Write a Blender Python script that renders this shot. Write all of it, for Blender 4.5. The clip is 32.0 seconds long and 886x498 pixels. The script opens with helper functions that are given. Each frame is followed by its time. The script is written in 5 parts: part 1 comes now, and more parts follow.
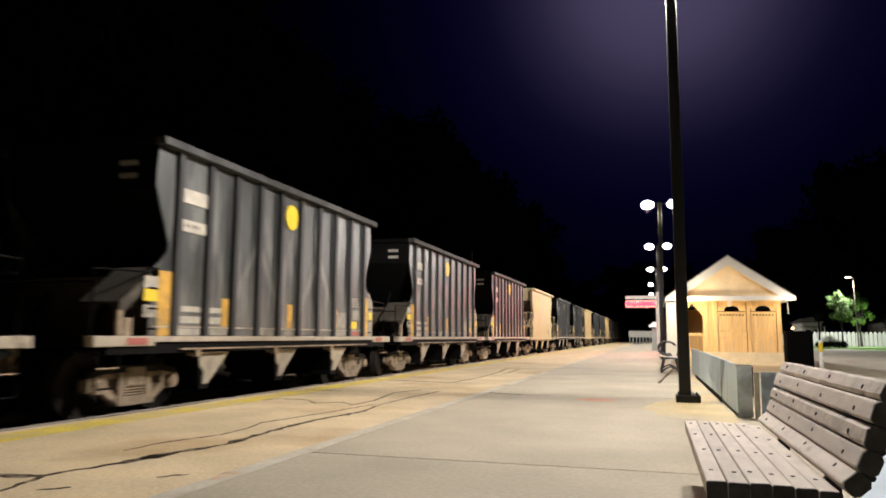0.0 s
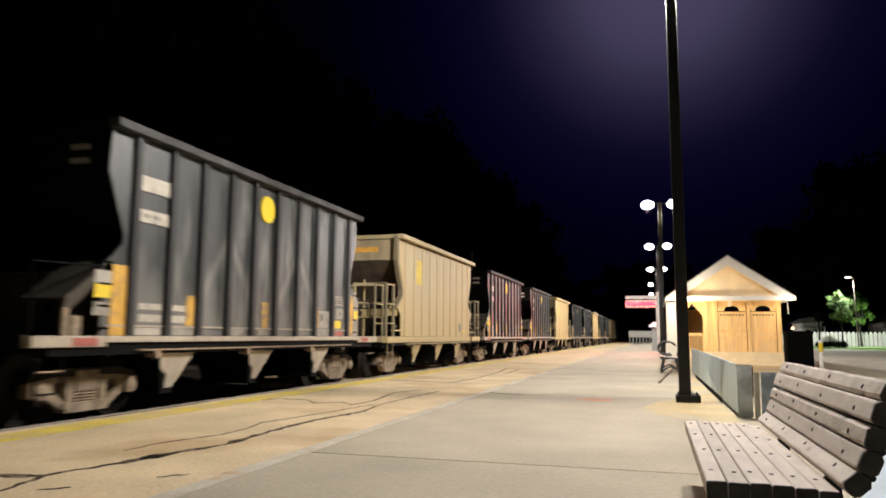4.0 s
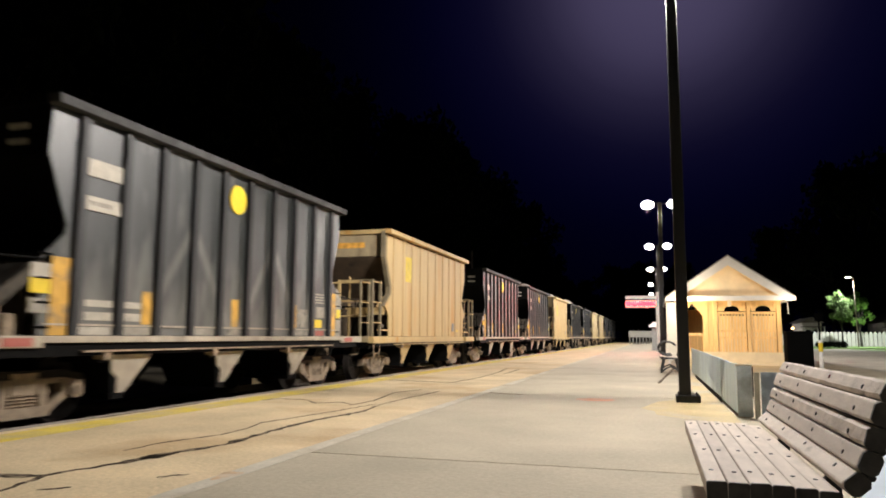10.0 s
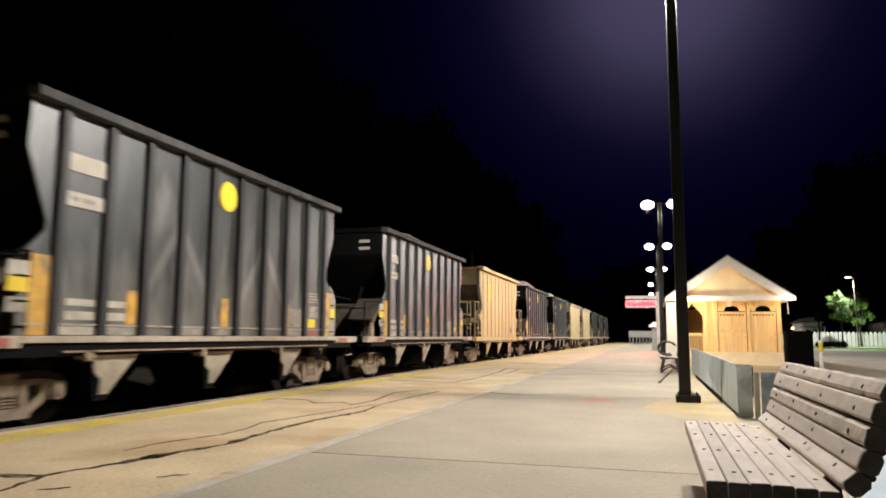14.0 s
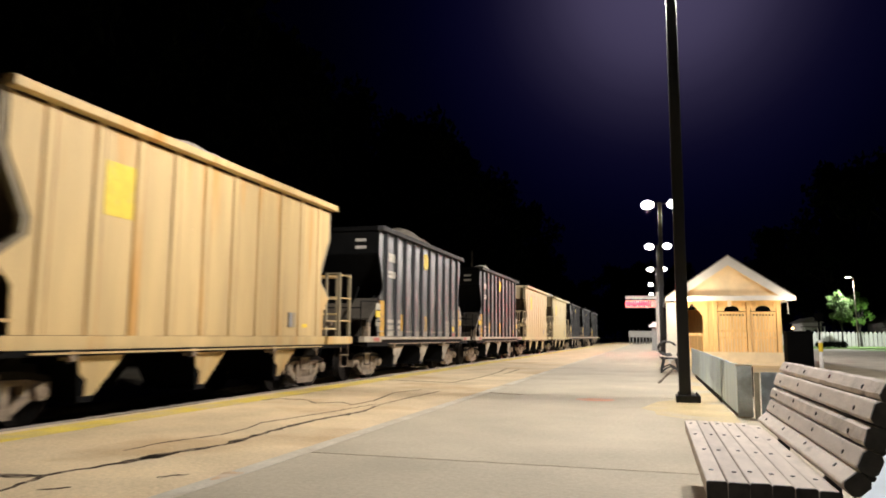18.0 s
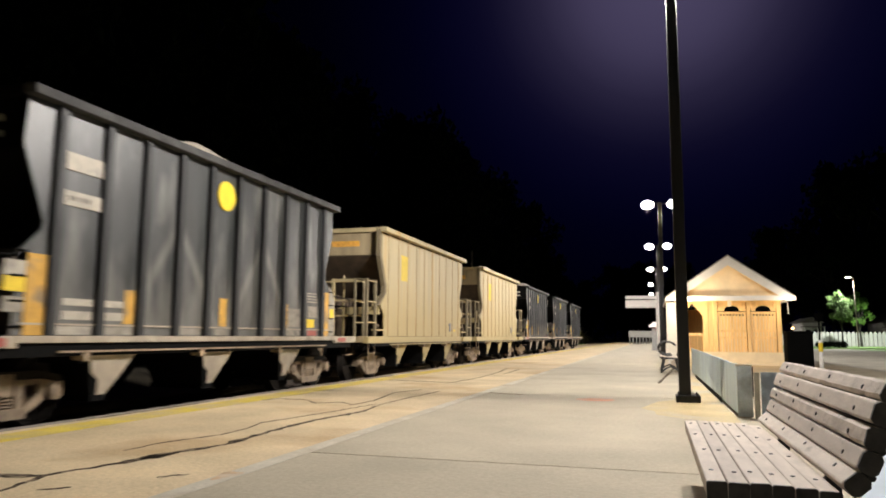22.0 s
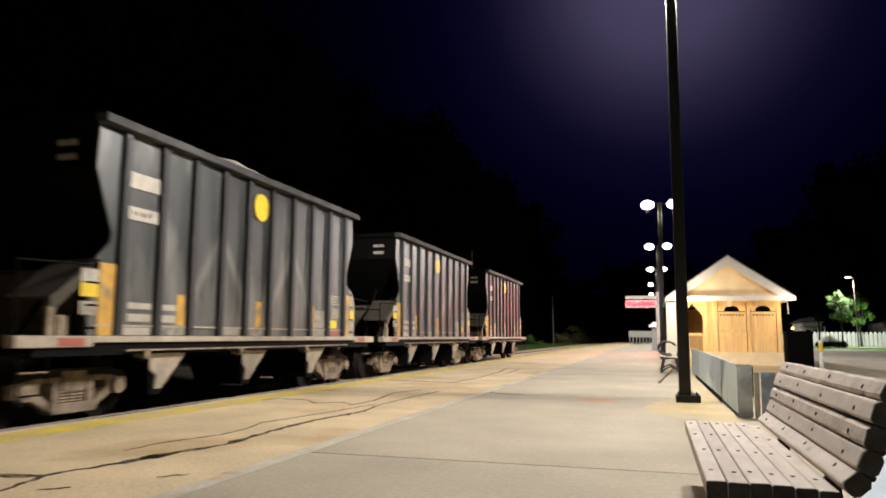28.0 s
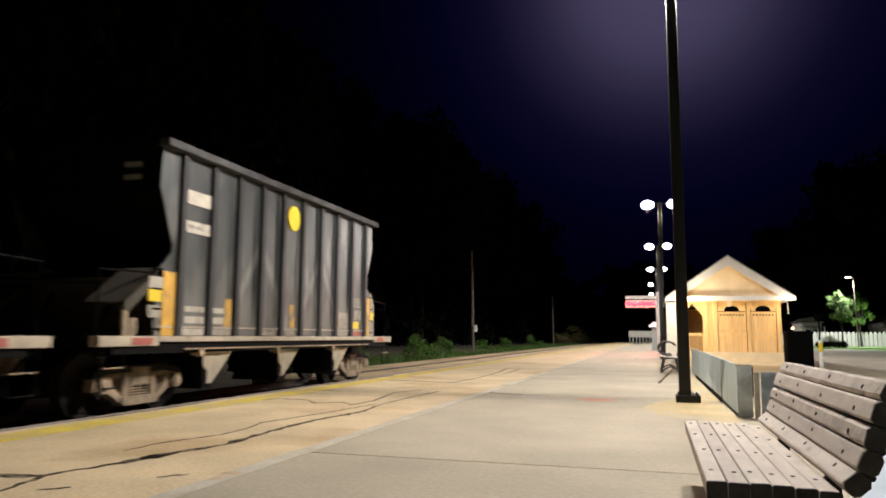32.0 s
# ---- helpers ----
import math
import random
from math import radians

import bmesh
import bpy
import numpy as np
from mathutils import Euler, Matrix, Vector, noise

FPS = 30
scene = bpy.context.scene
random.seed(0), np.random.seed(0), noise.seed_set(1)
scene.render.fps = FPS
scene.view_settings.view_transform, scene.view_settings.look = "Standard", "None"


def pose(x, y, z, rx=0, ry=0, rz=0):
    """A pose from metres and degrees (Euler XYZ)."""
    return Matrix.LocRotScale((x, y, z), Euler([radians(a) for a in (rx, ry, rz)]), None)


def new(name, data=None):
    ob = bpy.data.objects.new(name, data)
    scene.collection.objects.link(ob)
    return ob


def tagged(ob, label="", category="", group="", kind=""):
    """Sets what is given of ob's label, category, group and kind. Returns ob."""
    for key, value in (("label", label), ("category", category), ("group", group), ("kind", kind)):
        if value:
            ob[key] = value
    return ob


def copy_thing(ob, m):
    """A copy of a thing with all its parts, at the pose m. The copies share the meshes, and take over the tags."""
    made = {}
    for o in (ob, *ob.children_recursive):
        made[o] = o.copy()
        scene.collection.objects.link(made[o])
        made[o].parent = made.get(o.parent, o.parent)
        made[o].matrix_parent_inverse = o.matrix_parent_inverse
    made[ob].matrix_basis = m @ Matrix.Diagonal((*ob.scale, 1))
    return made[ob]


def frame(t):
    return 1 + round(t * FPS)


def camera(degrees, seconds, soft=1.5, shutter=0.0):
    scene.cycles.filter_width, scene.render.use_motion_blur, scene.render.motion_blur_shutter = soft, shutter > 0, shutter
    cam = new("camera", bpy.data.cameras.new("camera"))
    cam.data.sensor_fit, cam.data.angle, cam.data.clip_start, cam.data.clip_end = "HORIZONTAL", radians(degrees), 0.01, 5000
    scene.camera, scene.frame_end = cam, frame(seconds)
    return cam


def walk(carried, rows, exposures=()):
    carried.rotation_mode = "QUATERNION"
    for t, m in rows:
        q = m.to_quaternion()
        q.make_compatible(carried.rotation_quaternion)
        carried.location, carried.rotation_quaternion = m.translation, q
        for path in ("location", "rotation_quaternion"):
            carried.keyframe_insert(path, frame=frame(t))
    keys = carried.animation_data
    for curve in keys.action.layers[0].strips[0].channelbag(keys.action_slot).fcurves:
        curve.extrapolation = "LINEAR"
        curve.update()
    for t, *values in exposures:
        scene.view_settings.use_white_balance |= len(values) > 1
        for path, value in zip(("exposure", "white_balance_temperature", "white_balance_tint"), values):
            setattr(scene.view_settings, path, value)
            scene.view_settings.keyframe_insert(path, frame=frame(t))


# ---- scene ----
cam = camera(63.46, 32.0, soft=1.8, shutter=0.6)
EYE = pose(0, 0, 1.05, 96.898, -0.398, 16.235)
walk(cam, [(0, EYE), (32, EYE)])

# ---- night sky, lamps and exposure ----
scene.view_settings.exposure = 0.0
world = bpy.data.worlds.new("night")
scene.world = world
world.use_nodes = True
wn = world.node_tree.nodes
# deep violet-blue sky, near lamp's halo painted in as a gradient; black over the woods
wl = world.node_tree.links
sky_at, sky_dot, sky_ramp = wn.new("ShaderNodeTexCoord"), wn.new("ShaderNodeVectorMath"), wn.new("ShaderNodeValToRGB")
sky_dot.operation = "DOT_PRODUCT"
sky_dot.inputs[1].default_value = Vector((0.02, 0.89, 0.45)).normalized()
wl.new(sky_at.outputs["Generated"], sky_dot.inputs[0])
wl.new(sky_dot.outputs["Value"], sky_ramp.inputs["Fac"])
stops = sky_ramp.color_ramp.elements
stops[0].position, stops[0].color = 0.80, (0.00001, 0.00001, 0.00005, 1)
stops[1].position, stops[1].color = 1.0, (0.075, 0.062, 0.125, 1)
for at, tone in ((0.9, (0.0001, 0.0001, 0.0016, 1)), (0.945, (0.0003, 0.0003, 0.005, 1)), (0.975, (0.0014, 0.0013, 0.013, 1)), (0.99, (0.016, 0.013, 0.036, 1))):
    stops.new(at).color = tone
sky_ramp.color_ramp.interpolation = "B_SPLINE"
wl.new(sky_ramp.outputs["Color"], wn["Background"].inputs[0])
wn["Background"].inputs[1].default_value = 1.0

LAMP_Z = 7.55
POLES = [12.56, 36.4, 53.6, 71.8, 93.0, 113.0]
POLE_X = 0.52
ARM = 0.62


def spot(name, at, watts, color, degrees=156, radius=0.085, blend=0.35):
    d = bpy.data.lights.new(name, "SPOT")
    d.energy, d.color, d.spot_size, d.spot_blend, d.shadow_soft_size = watts, color, radians(degrees), blend, radius
    ob = new(name, d)
    ob.matrix_world = pose(*at)
    return ob


def bulb(name, at, watts, color, radius=0.08):
    d = bpy.data.lights.new(name, "POINT")
    d.energy, d.color, d.shadow_soft_size = watts, color, radius
    ob = new(name, d)
    ob.matrix_world = pose(*at)
    return ob


WARM = (1.0, 0.935, 0.875)
for y in POLES:
    for dx in (-ARM, ARM):
        spot("platform_light", (POLE_X + dx, y, LAMP_Z - 0.31), 4300 if y < 20 else 3700, WARM, 170 if y < 20 else 172, 0.1, 0.32 if y < 20 else 0.2)
bulb("porch_light", (1.25, 28.7, 2.3), 150, (1.0, 0.84, 0.6))
bulb("porch_light", (4.95, 29.1, 2.2), 40, (1.0, 0.84, 0.6))
spot("street_light", (21.5, 91.0, 7.75), 10000, (0.95, 1.0, 0.9))


# ---- materials ----
def shade(name, color, rough=0.7, metal=0.0, vary=0.25, scale=3.0, fine=40.0, bump=0.15, streak=None, dirt=None, dirt_at=0.6, random_piece=0.0, spec=0.5, dust=None, speck=0.0, ridges=()):
    """A surface with grain at two scales; streak stretches the coarse one along z; dirt is a second colour in patches;
    dust is (colour, low z, high z): road dust thrown up on the lower part, thinning out upward with a ragged edge."""
    m = bpy.data.materials.new(name)
    m.use_nodes = True
    n, l = m.node_tree.nodes, m.node_tree.links
    p = n["Principled BSDF"]
    p.inputs["Metallic"].default_value = metal
    p.inputs["Specular IOR Level"].default_value = spec
    co = n.new("ShaderNodeTexCoord")
    mp = n.new("ShaderNodeMapping")
    if streak:
        mp.inputs["Scale"].default_value = streak
    l.new(co.outputs["Object"], mp.inputs["Vector"])
    big, small = n.new("ShaderNodeTexNoise"), n.new("ShaderNodeTexNoise")
    big.inputs["Scale"].default_value, big.inputs["Detail"].default_value = scale, 6
    small.inputs["Scale"].default_value, small.inputs["Detail"].default_value = fine, 4
    big.noise_dimensions = "4D"
    info = n.new("ShaderNodeObjectInfo")
    mul = n.new("ShaderNodeMath")
    mul.operation = "MULTIPLY"
    mul.inputs[1].default_value = 37.0
    l.new(info.outputs["Random"], mul.inputs[0])
    l.new(mul.outputs[0], big.inputs["W"])
    l.new(mp.outputs[0], big.inputs["Vector"])
    l.new(co.outputs["Object"], small.inputs["Vector"])
    ramp = n.new("ShaderNodeValToRGB")
    lo = tuple(c * (1 - vary) for c in color)
    hi = tuple(min(1, c * (1 + vary)) for c in color)
    ramp.color_ramp.elements[0].color, ramp.color_ramp.elements[0].position = (*lo, 1), 0.3
    ramp.color_ramp.elements[1].color, ramp.color_ramp.elements[1].position = (*hi, 1), 0.7
    l.new(big.outputs["Fac"], ramp.inputs["Fac"])
    last = ramp.outputs["Color"]
    mix = n.new("ShaderNodeMix")
    mix.data_type, mix.blend_type = "RGBA", "OVERLAY"
    mix.inputs[0].default_value = min(0.5, vary)
    l.new(last, mix.inputs[6])
    l.new(small.outputs["Fac"], mix.inputs[7])
    last = mix.outputs[2]
    if dirt:
        dn = n.new("ShaderNodeTexNoise")
        dn.noise_dimensions = "4D"
        dn.inputs["Scale"].default_value, dn.inputs["Detail"].default_value = scale * 0.6, 8
        l.new(mul.outputs[0], dn.inputs["W"])
        l.new(mp.outputs[0], dn.inputs["Vector"])
        dr = n.new("ShaderNodeMapRange")
        dr.inputs[1].default_value, dr.inputs[2].default_value = dirt_at, dirt_at + 0.15
        l.new(dn.outputs["Fac"], dr.inputs[0])
        dm = n.new("ShaderNodeMix")
        dm.data_type = "RGBA"
        l.new(dr.outputs[0], dm.inputs[0])
        l.new(last, dm.inputs[6])
        dm.inputs[7].default_value = (*dirt, 1)
        last = dm.outputs[2]
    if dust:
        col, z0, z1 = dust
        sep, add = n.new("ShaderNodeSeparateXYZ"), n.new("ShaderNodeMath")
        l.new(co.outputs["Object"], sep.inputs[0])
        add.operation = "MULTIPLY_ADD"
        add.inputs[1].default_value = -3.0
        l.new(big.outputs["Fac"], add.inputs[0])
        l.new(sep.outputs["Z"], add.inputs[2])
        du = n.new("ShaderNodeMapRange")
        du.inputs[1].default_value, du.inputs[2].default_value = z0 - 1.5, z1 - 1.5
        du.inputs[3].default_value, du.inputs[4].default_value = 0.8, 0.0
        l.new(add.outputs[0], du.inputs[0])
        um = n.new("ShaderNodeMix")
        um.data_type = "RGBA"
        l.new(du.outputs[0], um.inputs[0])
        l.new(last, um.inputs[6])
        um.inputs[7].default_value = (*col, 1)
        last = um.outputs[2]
    if ridges:
        # pale dust lines that run down both ways from each cross ridge inside the hopper
        sp = n.new("ShaderNodeSeparateXYZ")
        l.new(co.outputs["Object"], sp.inputs[0])
        lines = []
        for c in ridges:
            off, size, fall, line = (n.new("ShaderNodeMath") for _ in range(4))
            off.operation, size.operation, fall.operation, line.operation = "SUBTRACT", "ABSOLUTE", "MULTIPLY_ADD", "ADD"
            off.inputs[1].default_value, fall.inputs[1].default_value, fall.inputs[2].default_value = c, 1.45, -2.9
            l.new(sp.outputs["Y"], off.inputs[0])
            l.new(off.outputs[0], size.inputs[0])
            l.new(size.outputs[0], fall.inputs[0])
            l.new(fall.outputs[0], line.inputs[0])
            l.new(sp.outputs["Z"], line.inputs[1])
            lines.append(line)
        near, wave, width, tone, rm = n.new("ShaderNodeMath"), n.new("ShaderNodeMath"), n.new("ShaderNodeMapRange"), n.new("ShaderNodeMath"), n.new("ShaderNodeMix")
        near.operation, wave.operation, tone.operation = "MINIMUM", "ABSOLUTE", "MULTIPLY"
        for i, line in enumerate(lines):
            l.new(line.outputs[0], near.inputs[i])
        l.new(near.outputs[0], wave.inputs[0])
        width.inputs[1].default_value, width.inputs[2].default_value = 0.02, 0.24
        width.inputs[3].default_value, width.inputs[4].default_value = 1.0, 0.0
        l.new(wave.outputs[0], width.inputs[0])
        l.new(width.outputs[0], tone.inputs[0])
        l.new(big.outputs["Fac"], tone.inputs[1])
        rm.data_type = "RGBA"
        l.new(tone.outputs[0], rm.inputs[0])
        l.new(last, rm.inputs[6])
        rm.inputs[7].default_value = (0.20, 0.195, 0.175, 1)
        last = rm.outputs[2]
    if speck:
        sn, sr, sm = n.new("ShaderNodeTexNoise"), n.new("ShaderNodeMapRange"), n.new("ShaderNodeMix")
        sn.inputs["Scale"].default_value, sn.inputs["Detail"].default_value, sn.inputs["Roughness"].default_value = 22.0, 6, 0.8
        l.new(co.outputs["Object"], sn.inputs["Vector"])
        sr.inputs[1].default_value, sr.inputs[2].default_value = 0.32, 0.68
        sr.inputs[3].default_value, sr.inputs[4].default_value = 1 - speck, 1 + speck
        l.new(sn.outputs["Fac"], sr.inputs[0])
        sm.data_type, sm.blend_type = "RGBA", "MULTIPLY"
        sm.inputs[0].default_value = 1.0
        l.new(last, sm.inputs[6])
        l.new(sr.outputs[0], sm.inputs[7])
        last = sm.outputs[2]
    if random_piece:
        hsv = n.new("ShaderNodeHueSaturation")
        mr = n.new("ShaderNodeMapRange")
        mr.inputs[3].default_value, mr.inputs[4].default_value = 1 - random_piece, 1 + random_piece
        l.new(info.outputs["Random"], mr.inputs[0])
        l.new(mr.outputs[0], hsv.inputs["Value"])
        l.new(last, hsv.inputs["Color"])
        last = hsv.outputs[0]
    l.new(last, p.inputs["Base Color"])
    rr = n.new("ShaderNodeMapRange")
    rr.inputs[3].default_value, rr.inputs[4].default_value = max(0.05, rough - 0.12), min(1, rough + 0.12)
    l.new(small.outputs["Fac"], rr.inputs[0])
    l.new(rr.outputs[0], p.inputs["Roughness"])
    if bump:
        b = n.new("ShaderNodeBump")
        b.inputs["Strength"].default_value, b.inputs["Distance"].default_value = bump, 0.01
        l.new(small.outputs["Fac"], b.inputs["Height"])
        l.new(b.outputs[0], p.inputs["Normal"])
    return m


def glow(name, color, strength):
    m = bpy.data.materials.new(name)
    m.use_nodes = True
    p = m.node_tree.nodes["Principled BSDF"]
    p.inputs["Base Color"].default_value = (*[c * 0.5 for c in color], 1)
    p.inputs["Emission Color"].default_value = (*color, 1)
    p.inputs["Emission Strength"].default_value = strength
    return m


CONCRETE = shade("concrete", (0.465, 0.41, 0.303), 0.9, vary=0.13, scale=0.8, fine=60, dirt=(0.425, 0.372, 0.274), dirt_at=0.62, speck=0.15, bump=0.3)
EDGE_PAVING = shade("edge_paving", (0.66, 0.525, 0.325), 0.9, vary=0.18, scale=0.9, fine=50, dirt=(0.50, 0.34, 0.17), dirt_at=0.54, speck=0.18, bump=0.3)
PALE_BAND = shade("pale_band", (0.57, 0.525, 0.43), 0.9, vary=0.12, scale=2.5, fine=60, dirt=(0.46, 0.39, 0.28), dirt_at=0.46, speck=0.15)
CRACK = shade("tar", (0.055, 0.04, 0.028), 0.95, vary=0.5, scale=14, fine=80, dirt=(0.34, 0.265, 0.18), dirt_at=0.49, spec=0.08, speck=0.5)
YELLOW = shade("yellow_paint", (0.70, 0.54, 0.075), 0.8, vary=0.15, scale=2.5, fine=50, dirt=(0.60, 0.47, 0.20), dirt_at=0.46, speck=0.2)
EDGE_STONE = shade("edge_stone", (0.33, 0.28, 0.24), 0.9, vary=0.2, scale=3)
ORANGE_MARK = shade("orange_mark", (0.62, 0.28, 0.17), 0.8, vary=0.2, scale=8, dirt=(0.40, 0.37, 0.31), dirt_at=0.52)
RUST_SMEAR = shade("rust_smear", (0.60, 0.43, 0.27), 0.9, vary=0.2, scale=8, dirt=(0.56, 0.50, 0.40), dirt_at=0.5)
ASPHALT = shade("asphalt", (0.43, 0.40, 0.325), 0.9, vary=0.2, scale=0.6, fine=60)
DUST_FILL = shade("dusty_fill", (0.58, 0.44, 0.26), 0.95, vary=0.3, scale=0.8, fine=40, dirt=(0.25, 0.17, 0.1), dirt_at=0.62, speck=0.25, bump=0.5)
DRY_WEED = shade("dry_weed", (0.085, 0.075, 0.028), 0.85, vary=0.4, scale=1.2)
# shade under the train is put into this dark colour
BALLAST = shade("ballast", (0.05, 0.043, 0.035), 0.95, vary=0.35, scale=14, fine=60, bump=0.8)
GRASS = shade("grass", (0.14, 0.24, 0.06), 0.95, vary=0.4, scale=2, fine=70, bump=0.8)
SOIL = shade("soil", (0.09, 0.075, 0.05), 0.95, vary=0.35, scale=1.5, fine=50, bump=0.6)
RAIL = shade("rail_steel", (0.10, 0.082, 0.065), 0.8, metal=0.1, vary=0.3)
TIE = shade("tie_wood", (0.07, 0.055, 0.045), 0.9, vary=0.3, random_piece=0.3)
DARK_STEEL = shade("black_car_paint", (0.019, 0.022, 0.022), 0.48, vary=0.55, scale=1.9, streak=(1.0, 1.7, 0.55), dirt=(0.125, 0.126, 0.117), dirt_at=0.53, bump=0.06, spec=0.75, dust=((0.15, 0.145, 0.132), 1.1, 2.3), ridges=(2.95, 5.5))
RAIL_PAINT = shade("black_rail_paint", (0.05, 0.05, 0.05), 0.75, vary=0.4, scale=3, spec=0.2)
BULKHEAD = shade("dusty_bulkhead", (0.10, 0.08, 0.058), 0.85, vary=0.35, scale=3, dirt=(0.03, 0.026, 0.022), dirt_at=0.56)
# darker, duller copy of the car black: shade on the ribs' sides
DARK_RIB = shade("shaded_rib_black", (0.022, 0.023, 0.025), 0.6, spec=0.35, vary=0.4, scale=4, streak=(1, 1, 0.2))
BLACK = shade("black_paint", (0.004, 0.004, 0.004), 0.8, vary=0.3, spec=0.08)
TAN_PALE = shade("pale_tan_paint", (0.475, 0.397, 0.23), 0.7, vary=0.14, scale=2.0, streak=(1.0, 2.0, 0.09), dirt=(0.50, 0.315, 0.10), dirt_at=0.555, dust=((0.46, 0.365, 0.175), 1.6, 3.0))
TAN_ORANGE = shade("orange_tan_paint", (0.53, 0.385, 0.175), 0.7, vary=0.14, scale=1.8, streak=(1.0, 1.6, 0.2), dirt=(0.52, 0.27, 0.06), dirt_at=0.545)
# car-end grime and slope rust, both darkened to carry the shade there
END_GRIME_SHADE = shade("grimy_shaded_end_paint", (0.37, 0.295, 0.178), 0.85, vary=0.3, scale=3, streak=(1, 1, .3), dirt=(0.09, 0.06, 0.035), dirt_at=0.55)
# tan with the recess's shade put into the colour
SHADED_TAN = shade("shaded_tan_paint", (0.19, 0.155, 0.095), 0.8, vary=0.2, scale=3)
RUST_SHADE = shade("rusty_shaded_slope", (0.085, 0.06, 0.038), 0.9, vary=0.35, scale=3, dirt=(0.03, 0.022, 0.017), dirt_at=0.55)
TRUCK = shade("dusty_truck", (0.30, 0.228, 0.155), 0.8, vary=0.4, scale=6, dirt=(0.07, 0.055, 0.045), dirt_at=0.58)
SLANT = shade("dusty_slant", (0.06, 0.05, 0.037), 0.85, vary=0.3, scale=3, dirt=(0.09, 0.072, 0.054), dirt_at=0.58)
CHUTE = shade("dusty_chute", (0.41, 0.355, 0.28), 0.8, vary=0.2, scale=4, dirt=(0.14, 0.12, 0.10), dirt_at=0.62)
WHEEL = shade("wheel_steel", (0.022, 0.018, 0.015), 0.85, vary=0.3, scale=8, spec=0.2)
END_MARK = shade("end_mark", (0.40, 0.38, 0.34), 0.8, vary=0.2, scale=9)
DATA_MARK = shade("data_mark", (0.30, 0.275, 0.23), 0.75, vary=0.25, scale=9, dirt=(0.13, 0.125, 0.115), dirt_at=0.55)
WHITE_MARK = shade("white_mark", (0.43, 0.395, 0.33), 0.7, vary=0.2, scale=6, dirt=(0.2, 0.19, 0.18), dirt_at=0.6)
YELLOW_MARK = shade("yellow_mark", (0.75, 0.55, 0.02), 0.6, vary=0.1, scale=6)
EMBLEM = shade("emblem_paint", (0.68, 0.51, 0.045), 0.7, vary=0.15, scale=5, dirt=(0.52, 0.39, 0.13), dirt_at=0.56)
GREY_PLATE = shade("grey_plate", (0.26, 0.26, 0.26), 0.7, vary=0.15, scale=8)
AMBER_MARK = shade("amber_mark", (0.60, 0.34, 0.06), 0.7, vary=0.2, scale=6, dirt=(0.26, 0.19, 0.11), dirt_at=0.5)
RED_MARK = shade("red_mark", (0.38, 0.10, 0.08), 0.6, vary=0.1)
RAIL_SHADOW = shade("rail_shadow", (0.05, 0.03, 0.016), 0.95, vary=0.4, scale=3, spec=0.1)
SEAM = shade("rusty_seam", (0.36, 0.19, 0.06), 0.9, vary=0.4, scale=2.2, streak=(1, 1, .4), dirt=(0.10, 0.06, 0.03), dirt_at=0.5)
RUST = shade("rust_mark", (0.78, 0.40, 0.07), 0.8, vary=0.3, scale=8)
STONE = shade("stone_load", (0.42, 0.37, 0.30), 0.95, vary=0.35, scale=16, fine=70, bump=0.9)
POLE_PAINT = shade("pole_paint", (0.013, 0.013, 0.014), 0.38, vary=0.2, scale=6)
PLINTH = shade("plinth_paint", (0.02, 0.02, 0.021), 0.85, vary=0.2, spec=0.2)
GALV = shade("galvanised", (0.45, 0.45, 0.45), 0.45, metal=0.6, vary=0.15)
BENCH_WOOD = shade("weathered_slat", (0.66, 0.58, 0.505), 0.85, vary=0.13, scale=5, fine=70, streak=(3.2, 1.0, 3.2), dirt=(0.12, 0.10, 0.09), dirt_at=0.645, random_piece=0.1, bump=0.3)
BENCH_WORN = shade("rotting_slat", (0.66, 0.58, 0.505), 0.9, vary=0.16, scale=7, fine=60, streak=(2.2, 1.0, 2.2), dirt=(0.06, 0.05, 0.05), dirt_at=0.61, bump=0.6)
SLAT_END = shade("dark_slat_end", (0.09, 0.088, 0.09), 0.9, vary=0.3, scale=20)
BOLT = shade("bolt", (0.03, 0.025, 0.022), 0.6)
IRON = shade("bench_iron", (0.025, 0.025, 0.027), 0.5)
BOARD_GREY = shade("weathered_board", (0.70, 0.84, 1.0), 0.85, vary=0.12, scale=3, streak=(4, 4, 0.5), random_piece=0.08)
PANEL_GREY = shade("stained_panel", (0.60, 0.67, 0.72), 0.85, vary=0.35, scale=4, dirt=(0.28, 0.30, 0.30), dirt_at=0.52)
CREAM = shade("cream_wood", (0.52, 0.47, 0.36), 0.8, vary=0.15, scale=5)
SHED_WOOD = shade("golden_wood", (0.90, 0.575, 0.245), 0.75, vary=0.15, scale=3, streak=(4, 4, 0.4), random_piece=0.07)
SHED_PALE = shade("pale_wood", (0.84, 0.70, 0.48), 0.8, vary=0.1, scale=3)
ROOF_TRIM = shade("white_trim", (0.76, 0.74, 0.72), 0.7, vary=0.06, scale=3)
SHINGLE = shade("roof_shingle", (0.20, 0.18, 0.17), 0.9, vary=0.2, scale=6)
WHITE_WALL = shade("white_wall", (0.68, 0.66, 0.62), 0.8, vary=0.08, scale=3)
PICKET_PAINT = shade("picket_paint", (0.42, 0.42, 0.40), 0.8, vary=0.08, random_piece=0.06)
BIN = shade("bin_plastic", (0.003, 0.003, 0.003), 0.95, vary=0.2, spec=0.03)
BARK = shade("bark", (0.016, 0.013, 0.010), 0.95, vary=0.35, scale=8, streak=(1, 1, 0.3), bump=0.6)
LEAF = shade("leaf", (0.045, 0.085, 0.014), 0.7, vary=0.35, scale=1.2)
